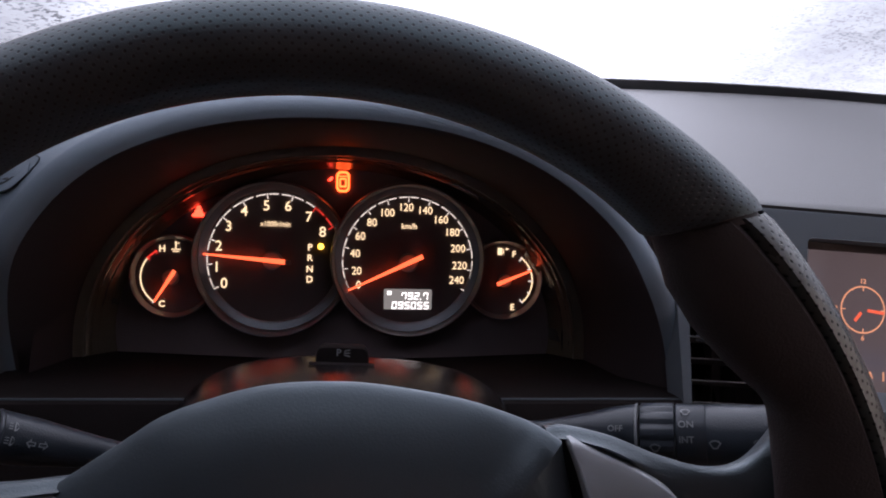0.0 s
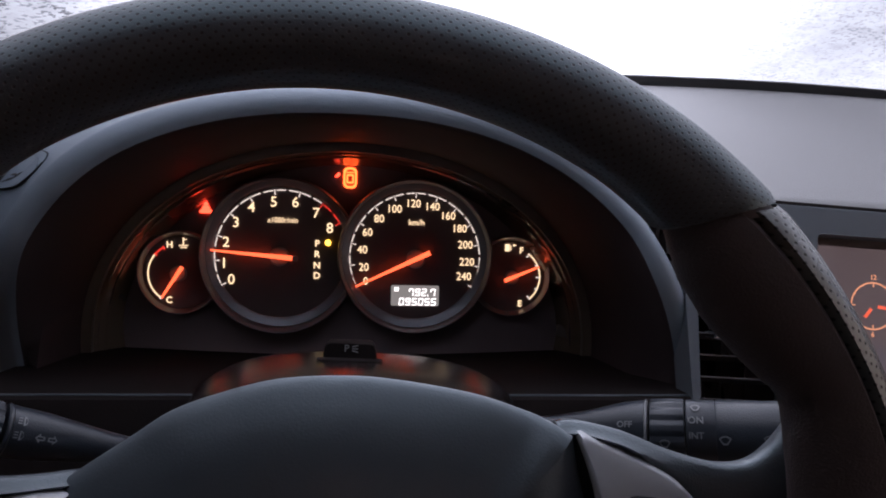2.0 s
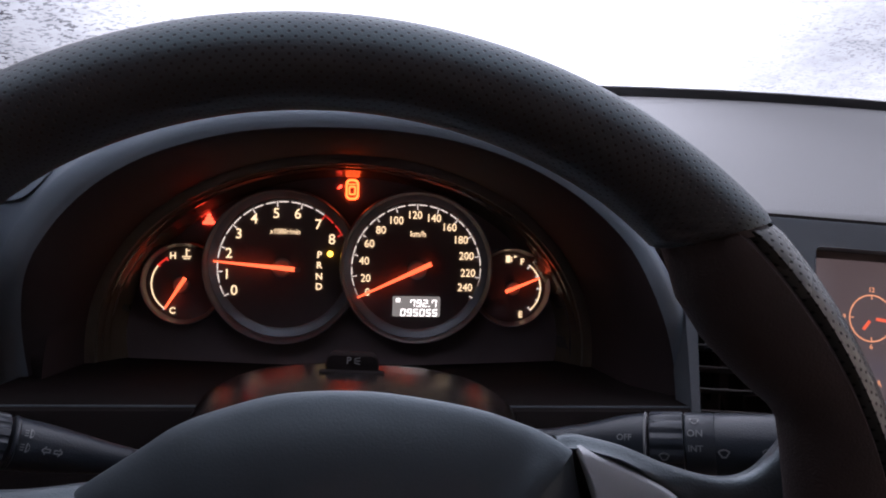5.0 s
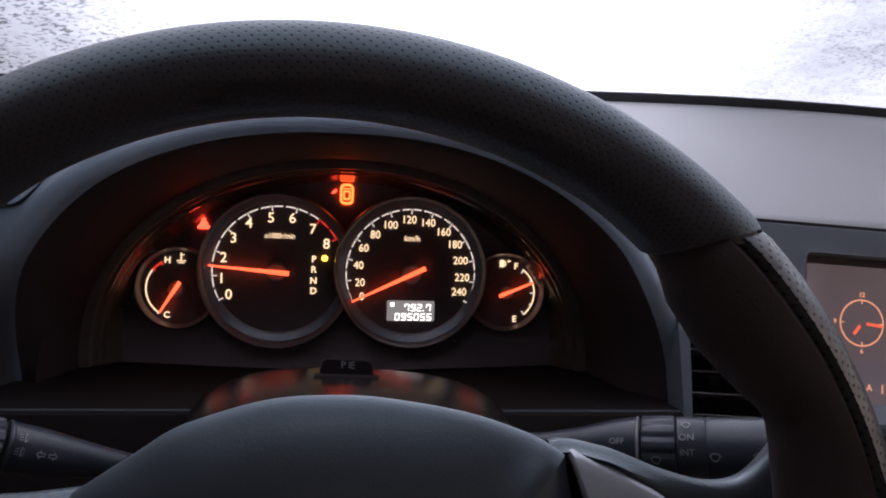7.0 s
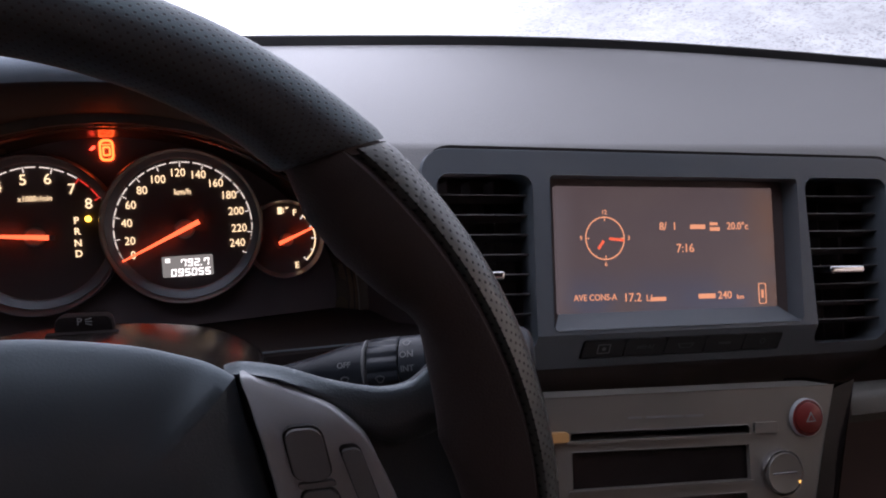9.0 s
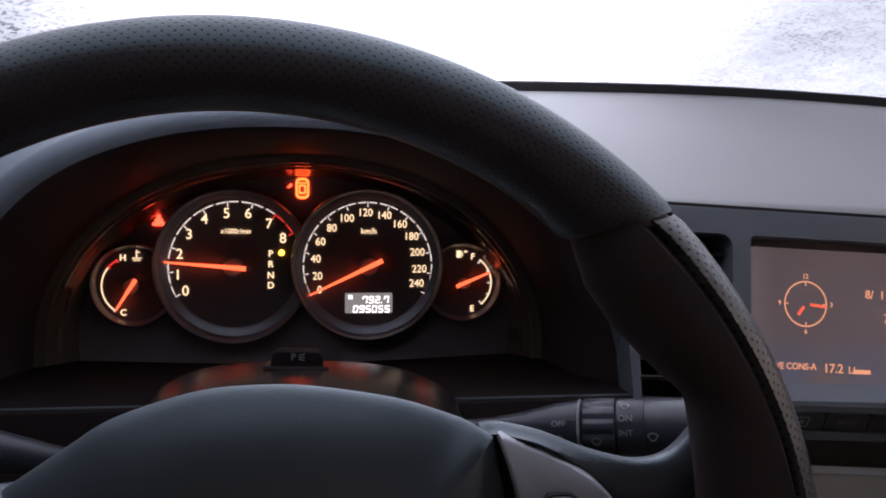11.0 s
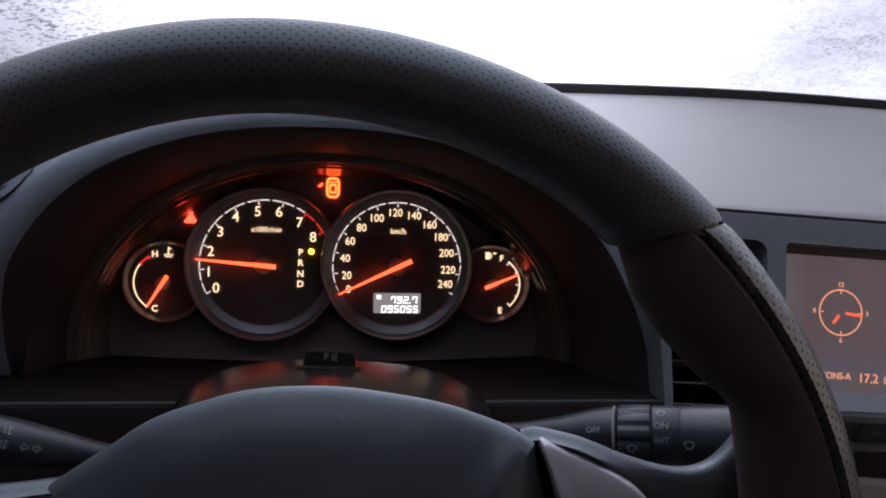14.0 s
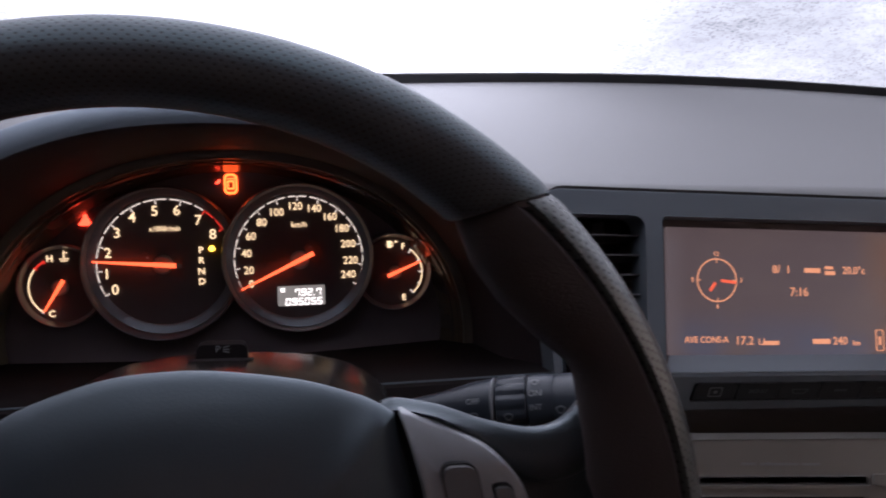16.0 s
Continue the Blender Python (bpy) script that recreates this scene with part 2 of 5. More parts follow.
GLOSSY = material("glossy_black_plastic", (0.014, 0.011, 0.011), 0.22, spec=0.15, vary=0.2, wear=40)
COLUMN = material("semi_gloss_black_plastic", (0.018, 0.0155, 0.0155), 0.15, spec=0.9, grain=0.15, scale=1500, vary=0.2, wear=30)
# The next three blacks are lifted and warmed, painting haze into their colour.
DARK = material("hazed_matt_black", (0.100, 0.076, 0.074), 0.7, vary=0.3, wear=30)
MASK = material("hazed_cluster_mask", (0.200, 0.160, 0.168), 0.45, spec=0.3, grain=0.2, scale=1800, vary=0.2, wear=30)
DIAL = material("hazed_dial_face", (0.150, 0.116, 0.120), 0.6, vary=0.2, wear=40)
SCALE = material("slate_scale_ring", (0.28, 0.305, 0.34), 0.36, metal=0.6, grain=0.1, scale=2500, vary=0.12, wear=60)
RING = material("dark_satin_metal", (0.20, 0.218, 0.240), 0.36, metal=0.35, vary=0.15, wear=60)
FINERING = material("thin_grey_ring", (0.36, 0.355, 0.36), 0.34, metal=0.5, vary=0.2, wear=60)
SILVER = material("silver_painted_plastic", (0.31, 0.322, 0.340), 0.42, metal=0.1, spec=0.9, grain=0.08, scale=3000, vary=0.1, wear=25)
CHROME = material("bright_chrome", (0.75, 0.75, 0.76), 0.12, metal=1.0, vary=0.1, wear=60)
AUDIO = material("champagne_silver_plastic", (0.160, 0.150, 0.134), 0.38, metal=0.25, grain=0.08, scale=3000, vary=0.1, wear=20)
SHELF = material("dull_black_plastic", (0.014, 0.0105, 0.0105), 0.75, spec=0.1, grain=0.3, vary=0.2)
RUBBER = material("black_rubber", (0.008, 0.008, 0.009), 0.6, vary=0.2)
# Unseen headlining, kept dim so it throws little light down.
LINING = material("beige_headlining", (0.11, 0.092, 0.08), 0.9, grain=0.6, scale=500, vary=0.08)
# Unseen trim and floor, made pale to bounce warm light into shadows.
TRIM = material("beige_door_trim", (0.42, 0.33, 0.27), 0.6, grain=0.5, scale=900, vary=0.15)
BEIGE = material("grey_beige_trim", (0.06, 0.058, 0.052), 0.55, grain=0.4, scale=900, vary=0.1)
CARPET = material("brown_carpet", (0.26, 0.19, 0.155), 0.95, grain=1.0, scale=300, vary=0.3)
PRINT = material("pale_grey_print", (0.17, 0.175, 0.18), 0.6, vary=0.0)
DIMPRINT = material("dim_grey_print", (0.07, 0.073, 0.077), 0.6, vary=0.0)
RED_LENS = material("red_button_plastic", (0.15, 0.011, 0.009), 0.45, vary=0.15, wear=60)
SNOW = material("packed_snow", (0.82, 0.84, 0.86), 0.8, grain=1.0, scale=40, vary=0.06, wear=2)
PAINT = material("snow_dusted_bonnet", (0.75, 0.77, 0.80), 0.6, grain=0.8, scale=60, vary=0.1, wear=4)
GOLDKEY = material("golden_key", (0.30, 0.20, 0.09), 0.35, metal=0.4, vary=0.15, wear=80, glow=(1.0, 0.50, 0.18), strength=0.012)
AMBERDOT = glowing("lit_amber_dot", (1.0, 0.50, 0.12), 0.35)
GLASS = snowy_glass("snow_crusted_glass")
# Unseen right and rear panes, tinted warm to fill the cabin's shadows.
PANE = soaked_pane("right_fill_pane", (0.36, 0.33, 0.30))
REARPANE = soaked_pane("warm_rear_fill_pane", (0.27, 0.205, 0.18))
# Left pane coloured dark so the unseen side window gives little light.
DIM_PANE = soaked_pane("dimmed_left_pane", (0.06, 0.06, 0.065))
NUMERAL = glowing("lit_cream_numerals", (1.0, 0.76, 0.43), 0.235)
TICK = glowing("lit_white_ticks", (1.0, 0.90, 0.76), 0.150)
REDTICK = glowing("lit_red_ticks", (1.0, 0.05, 0.03), 0.1534)
NEEDLE = glowing("lit_orange_needle", (1.0, 0.105, 0.035), 0.46)
WARNING = glowing("lit_red_warning", (1.0, 0.05, 0.02), 0.95)
AMBER = glowing("lit_amber_outline", (1.0, 0.085, 0.014), 1.2)
GEARLAMP = glowing("lit_yellow_lamp", (1.0, 0.55, 0.05), 0.85)
LCD_BACK = glowing("lit_grey_lcd", (0.80, 0.78, 0.72), 0.047)
LCD_DIGIT = glowing("lit_white_digits", (1.0, 0.98, 0.92), 0.3535)
SCREEN = display_glass("dim_display_glass")
SCREENTEXT = glowing("lit_peach_text", (1.0, 0.42, 0.22), 0.135)
SCREENRED = glowing("lit_red_clock", (1.0, 0.14, 0.06), 0.160)

# ---- building helpers ----
def mesh_of(name, bm, mat, smooth=True, edge=40):
    bmesh.ops.recalc_face_normals(bm, faces=bm.faces)
    bm.normal_update()
    for f in bm.faces:
        f.smooth = smooth
    if smooth:
        for e in bm.edges:
            if len(e.link_faces) == 2 and e.calc_face_angle(0.0) > radians(edge):
                e.smooth = False
    me = bpy.data.meshes.new(name)
    bm.to_mesh(me)
    bm.free()
    me.materials.append(mat)
    return me


def part(name, bm, mat, parent=None, label="", smooth=True, edge=40, at=None):
    """Links a bmesh as one mesh object, in its parent's space."""
    ob = new(name, mesh_of(name, bm, mat, smooth, edge))
    if parent:
        ob.parent = parent
    if at is not None:
        ob.matrix_local = at
    if label:
        ob["label"] = label
    return ob


def thing(name, m, label, category, group="", kind=""):
    ob = new(name)
    ob.empty_display_size = 0.02
    ob.matrix_world = m
    return tagged(ob, label, category, group, kind)


def loft(rings, closed=True, caps=False, uv=None):
    """Skin between rings of points; uv gives (u, v) in metres by ring and place."""
    bm = bmesh.new()
    vs = [[bm.verts.new(p) for p in r] for r in rings]
    lay = bm.loops.layers.uv.new("UVMap") if uv else None
    k = len(rings[0])
    for i in range(len(rings) - 1):
        for j in range(k if closed else k - 1):
            jj = (j + 1) % k
            f = bm.faces.new((vs[i][j], vs[i + 1][j], vs[i + 1][jj], vs[i][jj]))
            if lay:
                for lp, (a, b) in zip(f.loops, ((i, j), (i + 1, j), (i + 1, j + 1), (i, j + 1))):
                    lp[lay].uv = uv(a, b)
    if caps:
        bm.faces.new(vs[0])
        bm.faces.new(vs[-1][::-1])
    return bm


def slab(outline, n0, n1, bevel=0.0, steps=2, holes=()):
    """A plate of the outline (u, v) between two depths along n; rounded front edge. holes: outlines cut through it."""
    bm = bmesh.new()
    loops = [outline, *holes]
    front, back = [], []
    for lp in loops:
        front.append([bm.verts.new((u, v, n1)) for u, v in lp])
        back.append([bm.verts.new((u, v, n0)) for u, v in lp])
    for side in (front, back):
        edges = []
        for vs in side:
            edges += [bm.edges.new((vs[i], vs[(i + 1) % len(vs)])) for i in range(len(vs))]
        bmesh.ops.triangle_fill(bm, use_beauty=True, use_dissolve=False, edges=edges)
    for f, b in zip(front, back):
        k = len(f)
        for i in range(k):
            bm.faces.new((f[i], f[(i + 1) % k], b[(i + 1) % k], b[i]))
    if bevel:
        fs = {v for lp in front for v in lp}
        bm.normal_update()
        rim = [e for e in bm.edges if e.verts[0] in fs and e.verts[1] in fs and len(e.link_faces) == 2 and abs(abs(e.link_faces[0].normal.z) - abs(e.link_faces[1].normal.z)) > 0.5]
        bmesh.ops.bevel(bm, geom=rim, offset=bevel, segments=steps, affect="EDGES", profile=0.6, clamp_overlap=True)
        bm.normal_update()
        for e in bm.edges:
            if len(e.link_faces) == 2 and (abs(e.link_faces[0].normal.z) > 0.9995) != (abs(e.link_faces[1].normal.z) > 0.9995):
                e.smooth = False
    return bm


def box(x0, x1, y0, y1, z0, z1, bevel=0.0, steps=2):
    bm = bmesh.new()
    bmesh.ops.create_cube(bm, size=1)
    for v in bm.verts:
        v.co = ((x0 + x1) / 2 + v.co.x * (x1 - x0), (y0 + y1) / 2 + v.co.y * (y1 - y0), (z0 + z1) / 2 + v.co.z * (z1 - z0))
    if bevel:
        bmesh.ops.bevel(bm, geom=list(bm.edges), offset=bevel, segments=steps, affect="EDGES", profile=0.6)
    return bm


def lathe(profile, segs=48, centres=None, start=0.0, sweep=360.0):
    """Turns (radius, n) about the n axis; centres shift single rings in (u, v)."""
    full = sweep >= 360
    k = segs if full else segs + 1
    rings = []
    for i, (r, n) in enumerate(profile):
        cu, cv = centres[i] if centres else (0, 0)
        rings.append([(cu + r * math.cos(radians(start + sweep * j / segs)), cv + r * math.sin(radians(start + sweep * j / segs)), n) for j in range(k)])
    return loft(rings, closed=full)


def rounded(u0, u1, v0, v1, r, k=6, lean=0.0):
    """A rectangle with round corners; lean shifts the bottom sideways."""
    pts = []
    for cu, cv, a in ((u1 - r, v1 - r, 0), (u0 + r, v1 - r, 90), (u0 + r, v0 + r, 180), (u1 - r, v0 + r, 270)):
        for i in range(k + 1):
            t = radians(a + 90 * i / k)
            pts.append((cu + r * math.cos(t), cv + r * math.sin(t)))
    return [(u + lean * (v1 - v) / (v1 - v0), v) for u, v in pts]


def spline(pts, k=6, closed=False):
    """A smooth line through a few points."""
    out, m = [], len(pts)
    rng = range(m if closed else m - 1)
    for i in rng:
        p0, p1, p2, p3 = (Vector(pts[j % m] if closed else pts[min(max(j, 0), m - 1)]) for j in (i - 1, i, i + 1, i + 2))
        for s in range(k):
            t = s / k
            out.append(tuple(0.5 * ((2 * p1) + (p2 - p0) * t + (2 * p0 - 5 * p1 + 4 * p2 - p3) * t * t + (3 * p1 - p0 - 3 * p2 + p3) * t ** 3)))
    if not closed:
        out.append(tuple(pts[-1]))
    return out


def tube(pts, r, segs=10, caps=True):
    """A round bar along points; r is one radius or one each."""
    pts = [Vector(p) for p in pts]
    rs = [r] * len(pts) if isinstance(r, float) else r
    rings = []
    for i, p in enumerate(pts):
        d = (pts[min(i + 1, len(pts) - 1)] - pts[max(i - 1, 0)]).normalized()
        a = d.orthogonal().normalized() if not rings else (prev - d * prev.dot(d)).normalized()
        prev = a
        b = d.cross(a)
        rings.append([tuple(p + rs[i] * (a * math.cos(2 * math.pi * j / segs) + b * math.sin(2 * math.pi * j / segs))) for j in range(segs)])
    return loft(rings, caps=caps)


def writing(name, text, size, mat, parent, u, v, n, turn=0.0, bold=0.0, label="", align="CENTER", slant=0.0, squeeze=1.0, m=None):
    """Raised letters in the built-in font, as a mesh, centred at (u, v)."""
    cu = bpy.data.curves.new(name, "FONT")
    cu.body, cu.size, cu.align_x, cu.align_y = text, size, align, "CENTER"
    cu.offset, cu.extrude, cu.shear, cu.resolution_u = bold, 0.0001, slant, 3
    tmp = bpy.data.objects.new(name, cu)
    scene.collection.objects.link(tmp)
    me = bpy.data.meshes.new_from_object(tmp.evaluated_get(bpy.context.evaluated_depsgraph_get()))
    bpy.data.objects.remove(tmp)
    bpy.data.curves.remove(cu)
    me.materials.clear()
    me.materials.append(mat)
    ob = new(name, me)
    ob.parent = parent
    ob.matrix_local = (m if m is not None else Matrix.Translation((u, v, n)) @ Matrix.Rotation(radians(turn), 4, "Z")) @ Matrix.Diagonal((squeeze, 1, 1, 1))
    if label:
        ob["label"] = label
    return ob


def bar(name, u0, u1, v0, v1, n, mat, parent, label="", turn=0.0):
    """A thin printed bar."""
    cu, cv = (u0 + u1) / 2, (v0 + v1) / 2
    return part(name, box(u0 - cu, u1 - cu, v0 - cv, v1 - cv, 0, 0.0002), mat, parent, label, smooth=False,
                at=Matrix.Translation((cu, cv, n)) @ Matrix.Rotation(radians(turn), 4, "Z"))


def axes(origin, ex, ev):
    """A space whose x and y run along ex and ev, and whose z faces the driver."""
    ex, ev = Vector(ex).normalized(), Vector(ev).normalized()
    en = ex.cross(ev)
    return Matrix(((ex.x, ev.x, en.x, origin[0]), (ex.y, ev.y, en.y, origin[1]), (ex.z, ev.z, en.z, origin[2]), (0, 0, 0, 1)))


def rolled(origin, lean, roll):
    """A plane that leans back by lean degrees, turned by roll in itself."""
    up = Vector((0, math.sin(radians(lean)), math.cos(radians(lean))))
    r = radians(roll)
    return axes(origin, Vector((1, 0, 0)) * math.cos(r) + up * math.sin(r), up * math.cos(r) - Vector((1, 0, 0)) * math.sin(r))


WHEEL = rolled((0.0049, 0.1498, 0.6946), 16.59, 0.0)
CLUSTER = rolled((0.0, 0.5014, 0.6670), 20.2, 1.75)
STACK = rolled((0.358, 0.3721, 0.6820), 28.54, -1.3)

# ---- the car's shell, which closes the place ----
def base_y(x):
    """Where the windscreen meets the dashboard."""
    d = x - 0.49
    return 0.772 - 0.55 * d * d / (1 + (d / 0.75) ** 2)


SIDE_L, SIDE_R, REAR = -0.52, 1.24, -1.45
part("ground", loft([[(x, y, -0.35) for x in (-400, -20, -2, 3, 20, 400)] for y in (-400, -20, -3, 4, 20, 400)], closed=False), SNOW)
tagged(bpy.data.objects["ground"], "snow-covered ground outside the car", "ground", kind="structure")
ob = part("bonnet", loft([[(x, y, z - 0.05 * (x - 0.36) ** 2) for x in np.linspace(-0.45, 1.17, 14)] for y, z in ((0.86, 0.715), (1.1, 0.715), (1.5, 0.67), (1.85, 0.58), (1.95, 0.40))], closed=False), PAINT)
tagged(ob, "car bonnet under a dusting of snow", "bonnet", kind="structure")
tagged(part("floor", box(SIDE_L, SIDE_R, REAR, 0.95, -0.05, 0.0), CARPET), "unseen brown car floor, paled to bounce warm light", "floor", kind="structure")
tagged(part("wall_firewall", box(SIDE_L, SIDE_R, 0.90, 0.95, 0.0, 0.70), DARK), "dark firewall under the dashboard", "wall", kind="structure")
tagged(part("ceiling", box(SIDE_L, SIDE_R, REAR, 0.12, 1.25, 1.30), LINING), "unseen cloth headlining, dimmed to cut light from above", "ceiling", kind="structure")
for nm, x0, x1 in (("wall_left", SIDE_L - 0.06, SIDE_L), ("wall_right", SIDE_R, SIDE_R + 0.06)):
    tagged(part(nm, box(x0, x1, REAR, 0.95, -0.05, 0.68, 0.01), TRIM), "unseen beige door trim, paled to bounce warm light", "wall", kind="structure")
    tagged(part("trim_pillar_front", box(x0, x1, 0.62, 0.95, 0.68, 1.28, 0.01), LINING), "beige lining of the front pillar", "trim", kind="structure")
    tagged(part("trim_pillar_rear", box(x0, x1, REAR, -0.75, 0.68, 1.28, 0.01), LINING), "beige lining of the rear pillar", "trim", kind="structure")
tagged(part("window_rear", box(SIDE_L, SIDE_R, REAR - 0.002, REAR + 0.002, 0.84, 1.26), REARPANE), "unseen rear window, tinted warm as a fill light", "window", kind="structure")
for nm, x, mt, lb in (("window_left", SIDE_L - 0.03, DIM_PANE, "unseen side window, darkened to keep its side of the cabin dim"), ("window_right", SIDE_R + 0.03, PANE, "unseen side window, tinted warm as a fill light")):
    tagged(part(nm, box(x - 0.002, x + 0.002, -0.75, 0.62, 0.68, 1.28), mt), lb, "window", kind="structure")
tagged(part("wall_rear", box(SIDE_L, SIDE_R, REAR - 0.05, REAR, 0.0, 0.84), TRIM), "unseen beige rear trim, paled to bounce warm light", "wall", kind="structure")

cowl = [[(x, base_y(x) + 0.006, 0.753) for x in np.linspace(SIDE_L, SIDE_R, 25)], [(x, base_y(x) + 0.03, 0.742) for x in np.linspace(SIDE_L, SIDE_R, 25)], [(x, 0.955, 0.730) for x in np.linspace(SIDE_L, SIDE_R, 25)], [(x, 0.955, 0.60) for x in np.linspace(SIDE_L, SIDE_R, 25)]]
tagged(part("trim_cowl", loft(cowl, closed=False), RUBBER), "black cowl between bonnet and windscreen", "trim", kind="structure")
WS_TOP = 13
rows_ws = []
for i in range(WS_TOP + 1):
    s = i / WS_TOP
    rows_ws.append([(x, base_y(x) - 0.72 * s - 0.02 * math.sin(math.pi * s) * -1, 0.752 + 0.53 * s) for x in np.linspace(SIDE_L, SIDE_R, 25)])
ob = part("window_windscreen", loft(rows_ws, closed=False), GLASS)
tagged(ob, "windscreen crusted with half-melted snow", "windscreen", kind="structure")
seal = []
for dy, dz in ((-0.004, -0.014), (-0.006, -0.004), (-0.0065, 0.0025), (-0.0040, 0.0035), (0.006, 0.002)):
    seal.append([(x, base_y(x) + dy, 0.752 + dz) for x in np.linspace(SIDE_L, SIDE_R, 41)])
tagged(part("trim_windscreen_seal", loft(seal, closed=False), RUBBER), "black rubber seal along the windscreen's foot", "trim", kind="structure")

# ---- dashboard: soft grey top with a rolled front ----
def dash_profile(x, front=True):
    """Points (y, z) from the front face over the top to the windscreen."""
    far = base_y(x) - 0.002
    back = 0.10 * max(0.0, x - 0.60) ** 1.5
    pts = []
    if front:
        for v in ((-0.160, -0.09, -0.03, 0.03, 0.0535, 0.058) if front == 1 else (0.0530, 0.0535, 0.054, 0.055, 0.056, 0.058)):
            p = STACK @ Vector((0, v, 0.006))
            pts.append((p.y + back, p.z))
        corner = STACK @ Vector((0, 0.0665, 0.002))
        for a in (20, 45, 70, 90):
            t = radians(a)
            pts.append((corner.y + back + 0.011 * (1 - math.cos(t)) * 0.9, corner.z - 0.004 + 0.009 * math.sin(t)))
        y0, z0 = pts[-1]
    else:
        edge = dash_profile(x, 2)[9]
        y0, z0 = edge
        s0 = (0.47 - y0) / (far - y0)
        return [(y0 + (far - y0) * s, z0 + 0.0060 * math.sin(math.pi * s) - 0.001 * s) for s in np.linspace(s0, 1, 12)]
    for i in range(1, 15):
        s = i / 14
        pts.append((y0 + (far - y0) * s, z0 + 0.0060 * math.sin(math.pi * s) - 0.001 * s))
    return pts


dashboard = thing("dashboard", Matrix(), "soft grey dashboard top with a rolled front edge", "dashboard", kind="structure")
for x0, x1, front, k in ((0.529, SIDE_R, 1, 26), (0.150, 0.529, 2, 16), (-0.20, 0.150, 0, 10), (SIDE_L, -0.20, 1, 10)):
    rings = [[(x, y, z) for y, z in dash_profile(x, front)] for x in np.linspace(x0, x1, k)]
    part("dash_top", loft(rings, closed=False), DASH, dashboard)
part("under_dash", box(0.19, SIDE_R, 0.42, 0.86, 0.35, 0.56, 0.01), DARK, dashboard, "dark underside")
part("under_dash", box(SIDE_L, 0.19, 0.42, 0.86, 0.35, 0.54, 0.01), DARK, dashboard, "dark underside")

# ---- hood over the instruments ----
def arch(a, h, v0, p, n, k=56, lo=-8.0):
    """An arch (u, v, n): half-width a, height h over v0, squareness p."""
    out = []
    for i in range(k + 1):
        t = radians(lo + (180 - 2 * lo) * i / k)
        c, s = math.cos(t), math.sin(t)
        out.append((a * math.copysign(abs(c) ** (2 / p), c), v0 + h * math.copysign(abs(s) ** (2 / p), s), n))
    return out


def hood_arch(a, h, v0, p, n, a_left=None, h_left=None, p_left=None, recede=0.0, k=76):
    """As arch, but its outer half may spread wider, and falls back towards the driver's door."""
    a_left, h_left, p_left = a_left or a, h_left or h, p_left or p
    out = []
    for i in range(k + 1):
        deg = -8.0 + 214.0 * i / k
        t = radians(deg)
        c, s = math.cos(t), math.sin(t)
        w = min(1.0, max(0.0, (deg - 90) / 45))
        w = w * w * (3 - 2 * w)
        ph, hh, aa = p + (p_left - p) * w, h + (h_left - h) * w, a + (a_left - a) * w
        if n > 0.12:
            slim = float(np.interp(deg, (0, 22, 36, 60, 85, 110, 140, 170), (0.85, 0.82, 0.80, 0.90, 0.95, 0.95, 0.85, 0.72)))
            wide = float(np.interp(deg, (-8, 12, 28, 38), (1.5, 1.5, 1.25, slim))) if a < 0.195 else slim
            aa, hh = aa + (wide - 1) * (a - 0.195), hh + (slim - 1) * (h - 0.1770)
        if 0.1 < n <= 0.12:
            thin = min(1.0, max(0.0, (62 - deg) / 40))
            aa += (0.1957 + 0.62 * (a - 0.195) - aa) * thin * thin * (3 - 2 * thin)
        if n > 0.08:
            droop = min(1.0, max(0.0, (32 - deg) / 36))
            droop = droop * droop * (3 - 2 * droop) * min(1.0, n / 0.13)
            sink = min(1.0, max(0.0, (deg - 146) / 40))
            n_here, aa = n - 0.036 * droop - 0.062 * sink * sink * (3 - 2 * sink), aa + 0.014 * droop
        else:
            n_here = n
        fall = min(1.0, max(0.0, (deg - 118) / 45))
        out.append((aa * math.copysign(abs(c) ** (2 / ph), c), v0 + hh * math.copysign(abs(s) ** (2 / ph), s), n_here - recede * fall * fall * (3 - 2 * fall)))
    return out


hood = thing("instrument_hood", CLUSTER, "black grained hood arching over the instruments", "instrument hood")
LIP = 0.030
shell = [hood_arch(0.203, 0.158, -0.10, 2.4, -0.030, 0.375, 0.178, 3.2), hood_arch(0.205, 0.167, -0.10, 2.4, 0.030, 0.315, 0.177, 3.0), hood_arch(0.206, 0.1780, -0.10, 2.35, 0.085, 0.252, 0.1790, 2.6, 0.012), hood_arch(0.2050, 0.1840, -0.10, 2.3, 0.115, 0.2225, 0.1846, 2.75, 0.022),
         ]
R_LIP = 0.0088
for a in (90, 72, 54, 36, 18, 0, -20, -42, -65):
    c, w = math.cos(radians(a)), math.sin(radians(a))
    spread = 0.0075 * max(0.0, w) ** 2
    shell.append(hood_arch(0.1950 + R_LIP * 0.95 * w, 0.1770 + R_LIP * w, -0.10, 2.3, 0.1355 + R_LIP * c, 0.1950 + R_LIP * 0.95 * w + spread, recede=LIP))
shell += [hood_arch(0.180, 0.154, -0.09, 2.2, 0.080, recede=0.01), hood_arch(0.1715, 0.1360, -0.07, 2.1, 0.024)]
part("outer_shell", loft(shell[:12], closed=False), HOODTOP, hood, "soft-touch outer shell, coloured pale blue for windscreen light")
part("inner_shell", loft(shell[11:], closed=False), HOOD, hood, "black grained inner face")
strip_in = spline([(0.1868, 0.0010), (0.1906, -0.0146), (0.1934, -0.0273), (0.1966, -0.0464), (0.2001, -0.0656), (0.2027, -0.0801), (0.2062, -0.1011)], 4)
